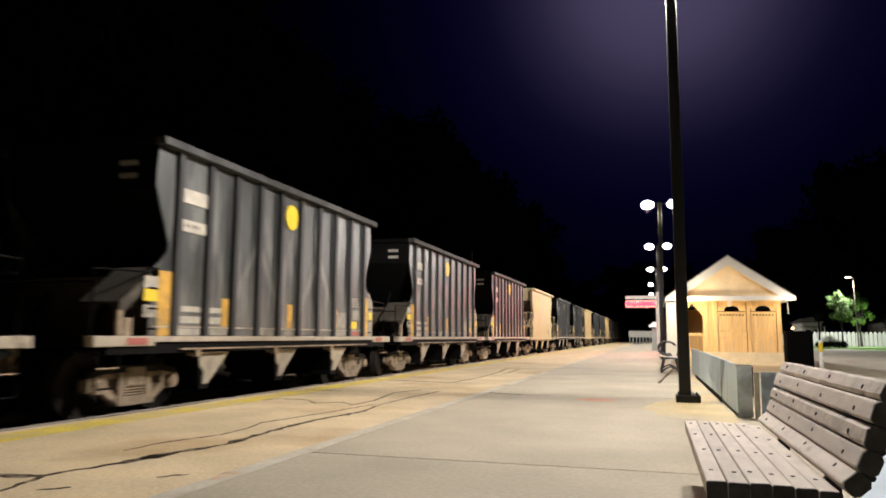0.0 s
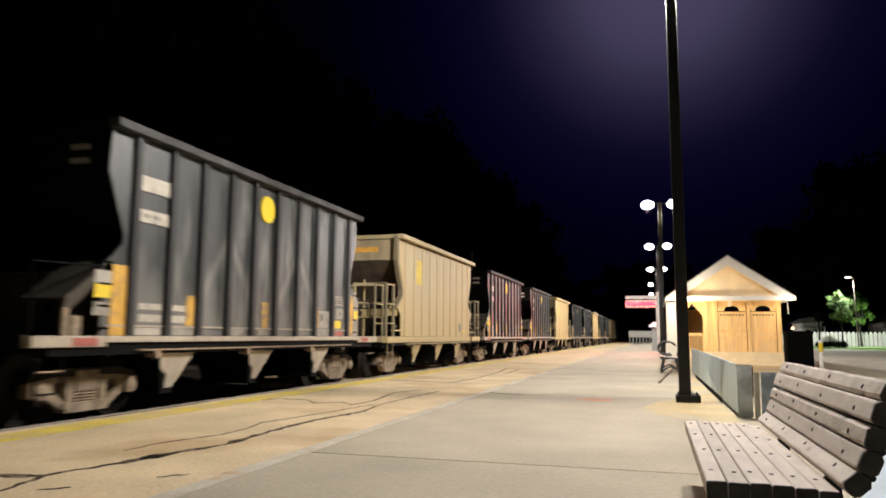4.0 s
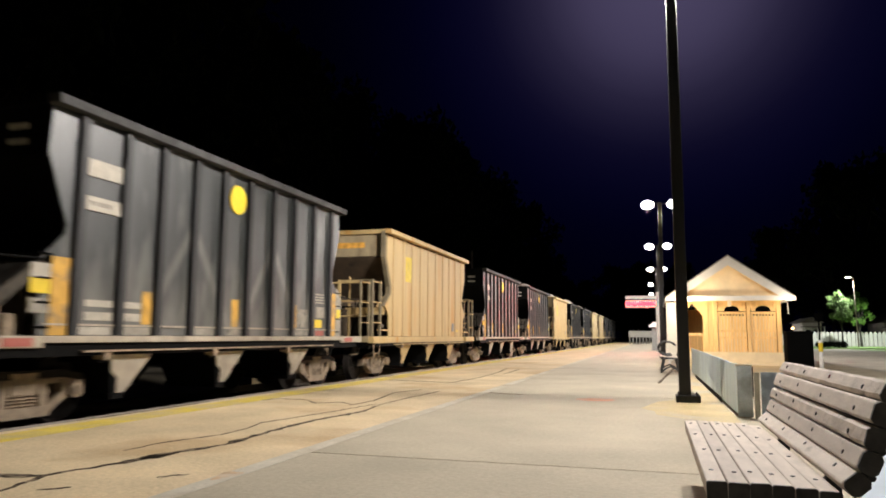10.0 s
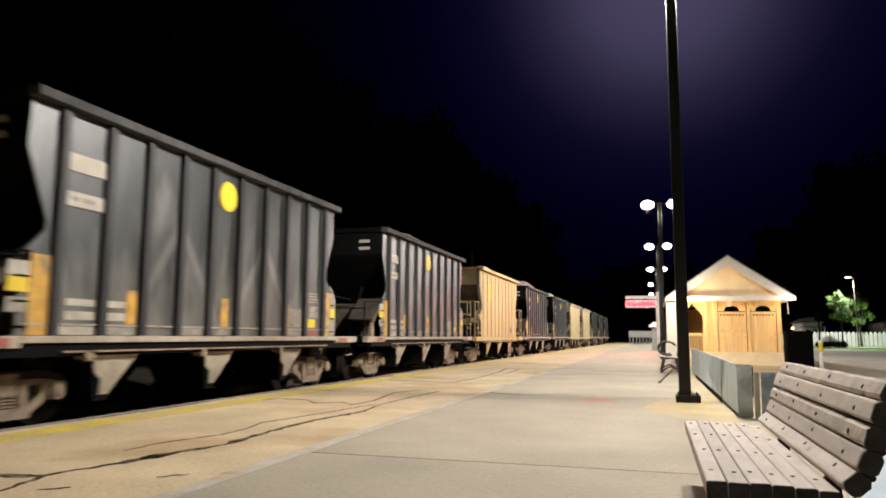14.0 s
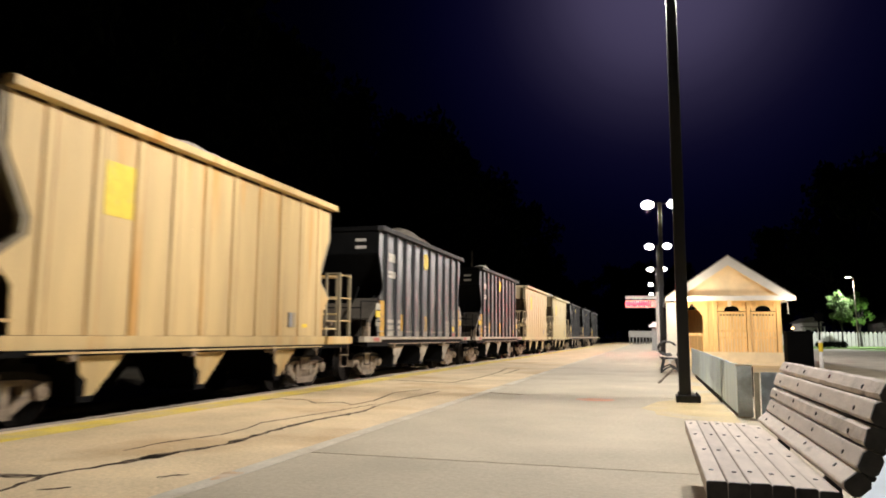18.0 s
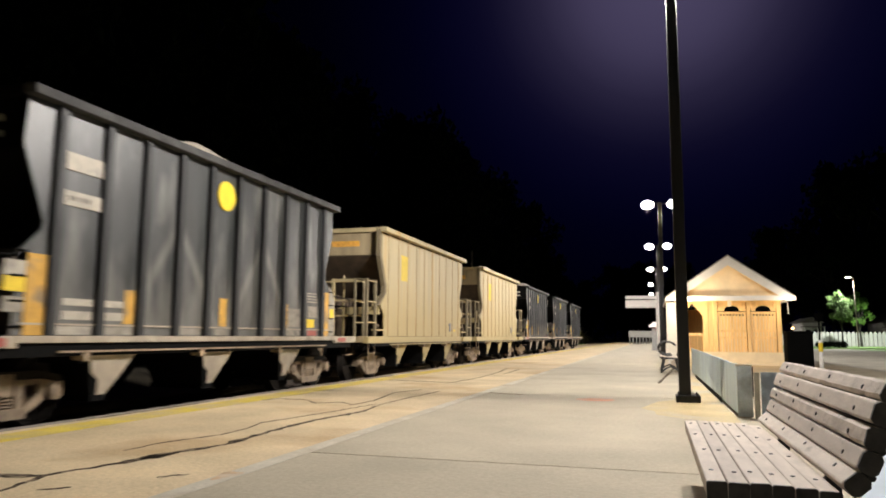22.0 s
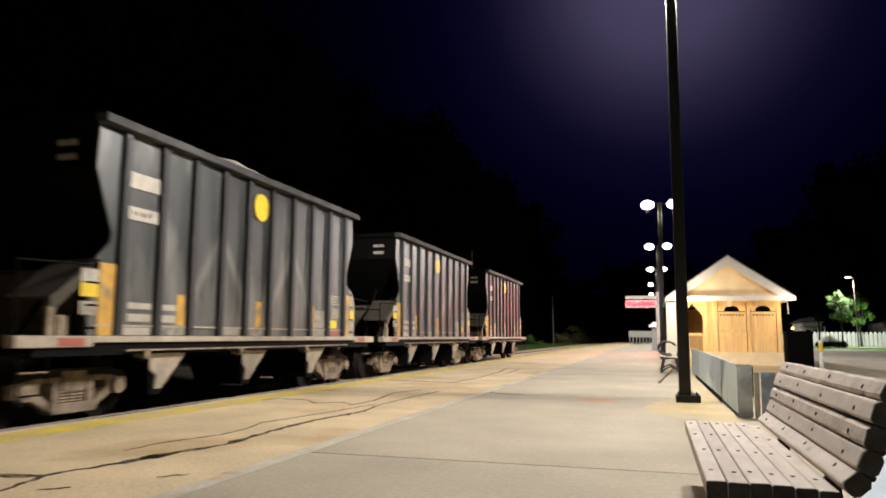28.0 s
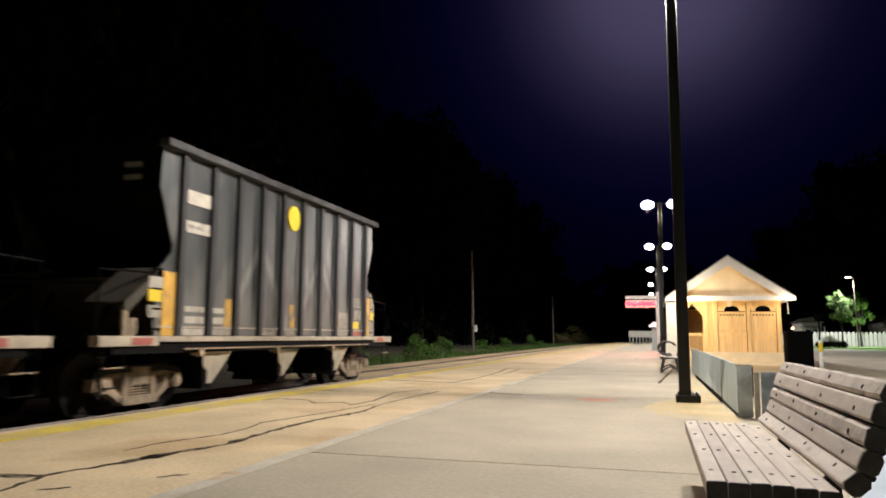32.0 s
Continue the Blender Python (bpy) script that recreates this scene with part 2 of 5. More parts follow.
WEED = shade("weed_leaf", (0.055, 0.13, 0.012), 0.8, vary=0.45, scale=1.2)
BLUISH = shade("bluish_pad", (0.50, 0.58, 0.66), 0.9, vary=0.1, scale=2)
STAIN = shade("yellow_stain", (0.55, 0.44, 0.235), 0.9, vary=0.15, scale=1.5, dirt=(0.49, 0.44, 0.33), dirt_at=0.48, speck=0.15)
# unlit copy of the leaf: night's darkness is put into the colour
LEAF_NIGHT = shade("leaf_night", (0.0045, 0.007, 0.004), 1.0, spec=0.02, vary=0.4, scale=1.2)
UTILITY = shade("utility_pole", (0.13, 0.11, 0.09), 0.9, vary=0.3, streak=(1, 1, 0.2))
LENS = glow("lamp_lens", (1.0, 0.93, 0.8), 14.0)
DIM_LENS = glow("porch_lens", (1.0, 0.85, 0.6), 10.0)
RED_LENS = glow("red_lens", (1.0, 0.02, 0.05), 30.0)
ORANGE_LENS = glow("orange_lens", (1.0, 0.42, 0.14), 14.0)
LED_RED = glow("led_red", (1.0, 0.0003, 0.0007), 330.0)


# ---- mesh helpers ----
def box(bm, x0, x1, y0, y1, z0, z1, bevel=0.0):
    r = bmesh.ops.create_cube(bm, size=1.0, matrix=Matrix.LocRotScale(((x0 + x1) / 2, (y0 + y1) / 2, (z0 + z1) / 2), None, (abs(x1 - x0), abs(y1 - y0), abs(z1 - z0))))
    if bevel:
        es = list({e for v in r["verts"] for e in v.link_edges})
        bmesh.ops.bevel(bm, geom=es, offset=bevel, segments=2, affect="EDGES", profile=0.5)
    return r["verts"]


def rod(bm, a, b, r, r2=None, n=10):
    a, b = Vector(a), Vector(b)
    d = b - a
    m = Matrix.Translation((a + b) / 2) @ d.to_track_quat("Z", "Y").to_matrix().to_4x4()
    bmesh.ops.create_cone(bm, cap_ends=True, segments=n, radius1=r, radius2=r if r2 is None else r2, depth=d.length, matrix=m)


def prism(bm, pts, x0, x1):
    """A polygon of (y, z) extruded from x0 to x1."""
    va = [bm.verts.new((x0, y, z)) for y, z in pts]
    vb = [bm.verts.new((x1, y, z)) for y, z in pts]
    bm.faces.new(va)
    bm.faces.new(vb[::-1])
    for i in range(len(pts)):
        j = (i + 1) % len(pts)
        bm.faces.new((va[j], va[i], vb[i], vb[j]))


def prism_y(bm, pts, y0, y1):
    """A polygon of (x, z) extruded from y0 to y1."""
    va = [bm.verts.new((x, y0, z)) for x, z in pts]
    vb = [bm.verts.new((x, y1, z)) for x, z in pts]
    bm.faces.new(va[::-1])
    bm.faces.new(vb)
    for i in range(len(pts)):
        j = (i + 1) % len(pts)
        bm.faces.new((va[i], va[j], vb[j], vb[i]))


def tube(bm, pts, r, n=8):
    """One bent bar along the points."""
    pts = [Vector(p) for p in pts]
    rings = []
    for i, p in enumerate(pts):
        d = (pts[min(i + 1, len(pts) - 1)] - pts[max(i - 1, 0)]).normalized()
        m = d.to_track_quat("Z", "Y").to_matrix()
        rings.append([bm.verts.new(p + m @ Vector((r * math.cos(6.2832 * k / n), r * math.sin(6.2832 * k / n), 0))) for k in range(n)])
    for a, b in zip(rings, rings[1:]):
        for k in range(n):
            bm.faces.new((a[k], a[(k + 1) % n], b[(k + 1) % n], b[k]))
    bm.faces.new(rings[0][::-1]), bm.faces.new(rings[-1])


def data(name, bm, mat, smooth=False):
    bmesh.ops.recalc_face_normals(bm, faces=bm.faces[:])
    me = bpy.data.meshes.new(name)
    bm.to_mesh(me)
    bm.free()
    if smooth:
        for p in me.polygons:
            p.use_smooth = True
    me.materials.append(mat)
    return me


def part(name, bm, mat, parent, label="", smooth=False):
    ob = new(name, data(name, bm, mat, smooth) if isinstance(bm, bmesh.types.BMesh) else bm)
    ob.parent = parent
    if label:
        ob["label"] = label
    return ob


def B(*boxes, bevel=0.0):
    bm = bmesh.new()
    for b in boxes:
        box(bm, *b, bevel=bevel)
    return bm


def R(*rods, n=10):
    bm = bmesh.new()
    for r in rods:
        rod(bm, *r, n=n)
    return bm


def thing(name, label, category, at=(0, 0, 0), group="", kind="", turn=0):
    ob = new(name)
    ob.matrix_world = pose(*at, 0, 0, turn)
    return tagged(ob, label, category, group, kind)


def solid(name, bm, mat, label, category="", group="", kind="", smooth=False):
    return tagged(new(name, data(name, bm, mat, smooth)), label, category, group, kind)


# ---- ground, platform, track ----
EDGE_X, RAIL_Z = -6.75, -0.15
GROUND = -0.42
bm = bmesh.new()
gx = [-900, -300, -120, -60, -40, -25, -16, -12, -5, 8, 20, 40, 80, 200, 900]
gy = [-300, -60, -20, 0, 20, 40, 60, 80, 100, 130, 170, 250, 500, 1500]
vs = [[bm.verts.new((x, y, GROUND + (0.0 if x > -13 else 0.25 * noise.noise((x * .1, y * .1, 3)) + 0.2))) for x in gx] for y in gy]
for j in range(len(gy) - 1):
    for i in range(len(gx) - 1):
        bm.faces.new((vs[j][i], vs[j][i + 1], vs[j + 1][i + 1], vs[j + 1][i]))
solid("ground", bm, SOIL, "dark soil ground running to the horizon", "ground", kind="structure")

pavement = thing("pavement", "tan concrete station platform with tar-filled cracks", "platform", kind="structure")
part("edge_strip", B((EDGE_X + 0.06, -3.16, -14, 150, GROUND + 0.01, 0.0)), EDGE_PAVING, pavement, "tan paved strip along the track")
part("edge_stone", B((EDGE_X - 0.1, EDGE_X + 0.056, -14, 150, GROUND + 0.01, 0.002)), EDGE_STONE, pavement, "worn grey coping along the track edge")
part("pale_band", B((-3.156, -2.99, -14, 150, GROUND + 0.02, 0.001)), PALE_BAND, pavement, "pale worn seam between the two pavings")
slab_y = [-14, -1, 6.03] + [13.2 + 7.2 * i for i in range(19)] + [150]
for a, b in zip(slab_y, slab_y[1:]):
    part("slab", B((-2.986, 7.0, a + 0.012, b - 0.012, GROUND + 0.03, 0.0)), CONCRETE, pavement)
part("yellow_line", B((EDGE_X + 0.25, EDGE_X + 0.69, -14, 150, 0.0, 0.004)), YELLOW, pavement, "yellow painted safety line")


def crack(points, width, seed):
    rnd = random.Random(seed)
    pts = [Vector((x, y, 0)) for x, y in points]
    fine = []
    for a, b in zip(pts, pts[1:]):
        k = max(2, int((b - a).length / 0.12))
        for i in range(k):
            p = a.lerp(b, i / k)
            fine.append(p + Vector((rnd.uniform(-1, 1), rnd.uniform(-1, 1), 0)) * 0.02)
    fine.append(pts[-1])
    bm = bmesh.new()
    rows = []
    for i, p in enumerate(fine):
        d = (fine[min(i + 1, len(fine) - 1)] - fine[max(i - 1, 0)]).normalized()
        w = width * rnd.uniform(0.35, 1.2) * min(1, 0.2 + 4 * min(i, len(fine) - 1 - i) / len(fine))
        side = Vector((-d.y, d.x, 0)) * w / 2
        rows.append([bm.verts.new(p + s * side + Vector((0, 0, z))) for s, z in ((-1, 0.0005), (-0.6, 0.005), (0.6, 0.005), (1, 0.0005))])
    for a, b in zip(rows, rows[1:]):
        for i in range(3):
            bm.faces.new((a[i], b[i], b[i + 1], a[i + 1]))
    part("crack_seal", bm, CRACK, pavement, "black tar crack seal")


crack([(-4.16, 3.6), (-4.21, 3.91), (-4.26, 4.14), (-4.37, 4.43), (-4.23, 4.92), (-4.13, 5.4), (-4.1, 5.67), (-3.95, 6.29), (-4.01, 6.57), (-4.06, 7.69), (-4.04, 8.39), (-3.9, 9.33), (-4.01, 10.36)], 0.12, 1)
crack([(-4.95, 4.3), (-4.68, 4.34), (-4.47, 4.37), (-4.37, 4.44)], 0.12, 2)
crack([(-4.18, 5.2), (-4.11, 5.65)], 0.19, 12)
crack([(-3.96, 6.15), (-4.0, 6.65)], 0.17, 13)
crack([(-4.6, 5.56), (-4.59, 6.17), (-4.39, 6.72), (-4.41, 7.25), (-4.53, 7.81), (-4.38, 8.6), (-4.26, 9.39), (-4.1, 10.47)], 0.035, 3)
crack([(-6.07, 10.44), (-5.9, 10.78), (-5.51, 10.81), (-5.06, 10.3), (-4.71, 10.58), (-4.41, 10.21), (-4.35, 10.98), (-4.6, 12.59), (-4.38, 13.57)], 0.045, 4)
crack([(-4.01, 10.36), (-4.01, 11.67), (-3.93, 13.36)], 0.04, 14)
crack([(-6.53, 16.23), (-5.5, 16.01), (-4.4, 15.86), (-4.29, 17.18), (-4.26, 17.89), (-4.37, 20.92), (-4.68, 23.94)], 0.065, 5)
crack([(-4.0, 19.6), (-4.13, 22.96)], 0.05, 6)
crack([(-4.0, 4.03), (-3.86, 4.16)], 0.07, 7)
crack([(-2.95, 13.3), (-2.6, 13.1), (-2.3, 13.05)], 0.04, 8)
crack([(-6.68, 7.2), (-6.66, 8.6), (-6.68, 9.9)], 0.06, 9)
crack([(-6.65, 14.0), (-6.68, 16.4), (-6.63, 18.2)], 0.09, 10)
crack([(-3.52, 4.62), (-3.46, 4.72), (-3.38, 4.80)], 0.05, 21)
smear = bmesh.new()
for i in range(16):
    a = 2 * math.pi * i / 16
    q = 1 + .25 * math.sin(3 * a)
    smear.verts.new((-3.09 + .075 * q * math.cos(a), 4.86 + .17 * q * math.sin(a), 0.0035))
smear.faces.new(smear.verts[:])
part("rust_smear", smear, RUST_SMEAR, pavement, "faint orange smear on the paving")
bm_mark = bmesh.new()
for i in range(14):
    a = 2 * math.pi * i / 14
    bm_mark.verts.new((-0.96 + 0.33 * math.cos(a), 12.45 + 0.28 * math.sin(a), 0.004))
bm_mark.faces.new(bm_mark.verts[:])
bm = bmesh.new()
wob = random.Random(17)
ring = [(1.03, 9.6), (1.03, 21.0)] + [(.74 + wob.uniform(-.06, .06), 21.0 - .7 * i) for i in range(12)] + [(.3 - .5 * math.sin(i * .45) + wob.uniform(-.08, .08), 12.9 - .42 * i) for i in range(8)]
bm.faces.new([bm.verts.new((x, y, .004)) for x, y in ring])
bmesh.ops.triangulate(bm, faces=bm.faces[:])
part("stained_patch", bm, STAIN, pavement, "yellow-stained paving by the fence")
part("orange_mark", bm_mark, ORANGE_MARK, pavement, "faded orange spray mark")

track = thing("railway_track", "steel rails on ties in dark ballast beside the platform", "track", kind="structure")
CAR_X = -7.0 - 1.58
bm = bmesh.new()
prism_y(bm, [(CAR_X - 3.2, GROUND - 0.1), (CAR_X - 1.9, RAIL_Z - 0.2), (EDGE_X - 0.14, RAIL_Z - 0.2), (EDGE_X - 0.14, GROUND - 0.1)], -30, 300)
part("ballast_bed", bm, BALLAST, track, "crushed stone ballast, coloured dark as in shade")
# sandy bed colour only where no train shade is painted, from y 18.4
for a, b in ((CAR_X - 2.45, CAR_X - .84), (CAR_X - .66, CAR_X + .66), (CAR_X + .84, EDGE_X - .13)):
    part("dust_fill", B((a, b, 18.4, 150, RAIL_Z - .3, RAIL_Z - .035)), DUST_FILL, track, "sandy dust filled in along the rails")
for dx in (-0.75, 0.75):
    x = CAR_X + dx
    bm = bmesh.new()
    prism_y(bm, [(x - .07, RAIL_Z - .17), (x + .07, RAIL_Z - .17), (x + .07, RAIL_Z - .155), (x + .012, RAIL_Z - .13), (x + .012, RAIL_Z - .04), (x + .036, RAIL_Z - .03), (x + .036, RAIL_Z), (x - .036, RAIL_Z), (x - .036, RAIL_Z - .03), (x - .012, RAIL_Z - .04), (x - .012, RAIL_Z - .13), (x - .07, RAIL_Z - .155)], -30, 300)
    part("rail", bm, RAIL, track, "worn steel rail")
tie = data("tie", B((CAR_X - 1.3, CAR_X + 1.3, -0.11, 0.11, RAIL_Z - 0.32, RAIL_Z - 0.172)), TIE)
for i in range(160):
    t = part("tie", tie, None, track)
    t.location = (0, -12 + i * 0.55, 0)

# ---- the train ----
LEN, PITCH, HALF, TOP = 8.53, 11.845, 1.58, 4.03 - RAIL_Z
# car space: y from the leading top corner backwards, z from the rail top
SILL0, SILL1 = 0.86 - RAIL_Z, 1.02 - RAIL_Z
PLAT = 1.25
RIBS = [0.49, 1.31, 2.10, 2.92, 3.72, 4.56, 5.44, 6.30, 7.18, 8.04]
TAN_RIBS = [0.55, 1.40, 2.21, 3.05, 3.87, 4.72, 5.58, 6.42, 7.27, 8.10]
WHEEL_R = 0.457


def zz(z):
    return z - RAIL_Z


def wheelset_mesh():
    bm = bmesh.new()
    for sx in (-1, 1):
        x = sx * 0.72
        rod(bm, (x - 0.06, 0, 0), (x + 0.06, 0, 0), WHEEL_R, n=28)
        rod(bm, (x - sx * 0.10, 0, 0), (x - sx * 0.06, 0, 0), WHEEL_R + 0.025, n=28)
        rod(bm, (x + sx * 0.06, 0, 0), (x + sx * 0.07, 0, 0), WHEEL_R - 0.05, WHEEL_R - 0.07, n=28)
        rod(bm, (x + sx * 0.06, 0, 0), (x + sx * 0.13, 0, 0), 0.14, n=14)
        for i in range(3):
            a = i * 2.094
            rod(bm, (x + sx * 0.068, 0.26 * math.cos(a), 0.26 * math.sin(a)), (x + sx * 0.082, 0.26 * math.cos(a), 0.26 * math.sin(a)), 0.045, n=8)
    rod(bm, (-1.05, 0, 0), (1.05, 0, 0), 0.075, n=12)
    return data("wheelset", bm, WHEEL)


def frame_mesh():
    """A cast side frame, centred on the truck's middle, seen from its side; x is its own thickness."""
    bm = bmesh.new()
    z0 = WHEEL_R
    for s in (-1, 1):
        prism(bm, [(s * .97, z0 + .12), (s * .97, z0 - .08), (s * .91, z0 - .08), (s * .91, z0 + .12)], -0.08, 0.08)
        prism(bm, [(s * .69, z0 + .14), (s * .69, z0 - .10), (s * .36, z0 - .30), (s * .36, z0 - .19), (s * .58, z0 - .02), (s * .58, z0 + .14)], -0.07, 0.07)
        prism(bm, [(s * .24, z0 + .15), (s * .36, z0 + .15), (s * .36, z0 - .25), (s * .24, z0 - .25)], -0.075, 0.075)
    prism(bm, [(-.42, z0 - .18), (.42, z0 - .18), (.38, z0 - .31), (-.38, z0 - .31)], -0.10, 0.10)
    prism(bm, [(-.96, z0 + .09), (.96, z0 + .09), (.96, z0 + .16), (-.96, z0 + .16)], -0.05, 0.05)
    return data("side_frame", bm, TRUCK)


def chord_mesh():
    """The arched upper member of a side frame; the sill's shade is put into its dark colour."""
    z0 = WHEEL_R
    bm = bmesh.new()
    prism(bm, [(-1.0, z0 + .10), (-.95, z0 + .20), (-.55, z0 + .27), (.55, z0 + .27), (.95, z0 + .20), (1.0, z0 + .10), (.6, z0 + .17), (-.6, z0 + .17)], -0.066, 0.066)
    return data("top_chord", bm, WHEEL)


def spring_mesh():
    bm = bmesh.new()
    rings = []
    for i in range(15):
        r = .074 if i % 2 else .055
        rings.append([bm.verts.new((r * math.cos(6.2832 * k / 10), r * math.sin(6.2832 * k / 10), WHEEL_R - .18 + i * .02)) for k in range(10)])
    for a, b in zip(rings, rings[1:]):
        for k in range(10):
            bm.faces.new((a[k], a[(k + 1) % 10], b[(k + 1) % 10], b[k]))
    return data("spring", bm, TRUCK)


def cap_mesh():
    bm = bmesh.new()
    rod(bm, (-.06, 0, 0), (.06, 0, 0), .115, n=14)
    rod(bm, (.06, 0, 0), (.085, 0, 0), .085, .06, n=14)
    return data("bearing_cap", bm, TRUCK)


WHEELSET, FRAME, CHORD, SPRING, CAP = wheelset_mesh(), frame_mesh(), chord_mesh(), spring_mesh(), cap_mesh()
BOLSTER = data("truck", B((-1.08, 1.08, -.2, .2, WHEEL_R - .02, WHEEL_R + .24), (-.25, .25, -.22, .22, WHEEL_R + .22, WHEEL_R + .38), (-.7, .7, -.5, -.42, .32, .44), (-.7, .7, .42, .5, .32, .44)), TRUCK)


def add_truck(car, y):
    truck = part("truck", BOLSTER, None, car, "dusty brown cast truck")
    truck.location = (0, y, 0)
    for sx in (-1, 1):
        f = part("side_frame", FRAME, None, truck)
        f.location = (sx * 1.0, 0, 0)
        f = part("top_chord", CHORD, None, truck)
        f.location = (sx * 1.0, 0, 0)
        for i in range(3):
            s = part("spring", SPRING, None, truck)
            s.location = (sx * 1.01, -.15 + .15 * i, 0)
        for dy in (-.81, .81):
            c = part("bearing_cap", CAP, None, truck)
            c.matrix_basis = pose(sx * 1.07, dy, WHEEL_R, 0, 0, 0 if sx > 0 else 180)
    for dy in (-.81, .81):
        w = part("wheelset", WHEELSET, None, truck, "rusty steel wheels on an axle")
        w.location = (0, dy, WHEEL_R)


def mirror(pts):
    return [(LEN - y, z) for y, z in pts]


def hopper_car(kind):
    """kind: black, pale or orange."""
    dark = kind == "black"
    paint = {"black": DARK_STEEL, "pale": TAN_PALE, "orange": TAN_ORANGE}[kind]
    ribs = DARK_RIB if dark else paint
    trim = BLACK if dark else paint
    label = {"black": "black open-top hopper car with ribbed sides, yellow disc and white stencils",
             "pale": "pale tan open-top hopper car with rust streaks and a yellow emblem",
             "orange": "orange-tan weathered hopper car with rust streaks and a yellow emblem"}[kind]
    car = thing("hopper_car", label, "railcar", group="train of hopper cars")
    # sides with the pinched ends
    if dark:
        prof = [(0, zz(3.98)), (-.04, zz(3.3)), (.32, zz(2.42)), (.30, zz(2.30)), (-.03, zz(1.98)), (-.03, SILL1)]
    else:
        prof = [(-.05, zz(3.98)), (-.05, zz(3.22)), (.36, zz(2.42)), (.34, zz(2.22)), (-.14, zz(1.86)), (.06, zz(1.70)), (.14, zz(1.6)), (.16, SILL1)]
    outline = prof + mirror(prof)[::-1]
    for sx in (1, -1):
        bm = bmesh.new()
        a, b = sorted((sx * (HALF - .16), sx * (HALF - .13)))
        prism(bm, outline, a, b)
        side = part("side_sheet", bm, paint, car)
        part("top_rail", B((*sorted((sx * (HALF - .17), sx * (HALF + .03))), *((-.07, LEN + .1) if dark else (-.16, LEN + .2)), TOP - .13, TOP), bevel=.015), RAIL_PAINT if dark else paint, side)
        if not dark:
            # recessed end frame that follows the pinched outline
            for e in (0, 1):
                bm = bmesh.new()
                line = [(y - .13, z) for y, z in prof[:5]] + [(y + .1, z) for y, z in prof[:5]][::-1]
                prism(bm, line if e == 0 else mirror(line), *sorted((sx * (HALF - .26), sx * (HALF - .145))))
                part("end_frame", bm, SHADED_TAN, side, "recessed end frame in a shaded tan")
            # dark strip that paints in the top rail's shadow
            part("rail_seam", B((*sorted((sx * (HALF - .131), sx * (HALF - .122))), -.02, LEN + .02, TOP - .17, TOP - .134)), RAIL_SHADOW, side, "painted shadow line under the top rail")
        for i, y in enumerate(RIBS if dark else TAN_RIBS):
            z1 = TOP - .135
            w = .075 if dark else .095
            bm = bmesh.new()
            x0, x1 = sx * (HALF - .13), sx * (HALF - {"black": .06, "pale": .112, "orange": .108}[kind])
            prism_h = [(y - w, x0), (y - w * .8, x1), (y + w * .8, x1), (y + w, x0)]
            va = [bm.verts.new((x, yy, SILL1)) for yy, x in prism_h]
            vb = [bm.verts.new((x, yy, z1)) for yy, x in prism_h]
            bm.faces.new(va), bm.faces.new(vb[::-1])
            for q in range(4):
                bm.faces.new((va[q], va[(q + 1) % 4], vb[(q + 1) % 4], vb[q]))
            part("rib", bm, ribs, side)
            if not dark:
                part("rib_seam", B(*[(*sorted((x0 - sx * .002, x0 + sx * .005)), y + q * (w + .008) - .008, y + q * (w + .008) + .008, SILL1, z1) for q in (-1, 1)]), SEAM, side, "dark rusty seam beside a rib")
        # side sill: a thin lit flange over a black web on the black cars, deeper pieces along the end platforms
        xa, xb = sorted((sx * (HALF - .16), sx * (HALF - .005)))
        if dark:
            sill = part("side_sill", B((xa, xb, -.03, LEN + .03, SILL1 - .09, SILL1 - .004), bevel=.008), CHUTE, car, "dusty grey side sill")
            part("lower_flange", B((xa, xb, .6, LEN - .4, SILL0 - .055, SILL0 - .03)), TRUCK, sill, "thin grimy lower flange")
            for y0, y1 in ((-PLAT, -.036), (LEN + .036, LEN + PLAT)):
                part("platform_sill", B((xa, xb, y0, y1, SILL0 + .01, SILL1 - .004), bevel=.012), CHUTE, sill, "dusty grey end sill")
        else:
            sill = part("side_sill", B((*sorted((sx * (HALF - .2), sx * (HALF - .1))), .1, LEN - .1, SILL0 - .02, SILL1 - .004)), paint, car)
            for y0, y1 in ((-PLAT, .098), (LEN - .098, LEN + PLAT)):
                part("platform_sill", B((xa, xb, y0, y1, SILL0 - .02, SILL1 - .004), bevel=.012), paint, sill)
            part("lower_flange", B((xa, xb, .4, LEN - .4, SILL0 - .075, SILL0 - .05)), paint, sill, "thin lower flange")
        part("sill_web", B((*sorted((sx * (HALF - .15), sx * (HALF - .05))), -PLAT + .3, LEN + PLAT - .3, SILL0 - .1, SILL0 - .023 if not dark else SILL1 - .094)), BLACK, sill, "black sill web")
        if dark:
            # stencils, disc, reflectors; mirrored on the far side
            m = sx * (HALF - .129)
            def decal(name, y0, y1, z0, z1, mat, lab):
                part(name, B((*sorted((m, m + sx * .006)), y0, y1, zz(z0), zz(z1))), mat, side, lab)
            for z0, z1 in ((3.13, 3.36), (2.67, 2.86)):
                part("stencil", B((*sorted((m - sx * .002, m + sx * .02)), .57, 1.235, zz(z0), zz(z1))), WHITE_MARK, side, "white painted plate")
            for a, b in ((.68, .71), (.76, .79), (.88, .93), (1.0, 1.03)):
                part("stencil_text", B((*sorted((m + sx * .02, m + sx * .024)), a, b, zz(2.74), zz(2.80))), DARK_RIB, side, "dark stencilled bar")
            bm = bmesh.new()
            rod(bm, (m - sx * .002, 4.18, zz(3.45)), (m + sx * .025, 4.18, zz(3.45)), .26, n=28)
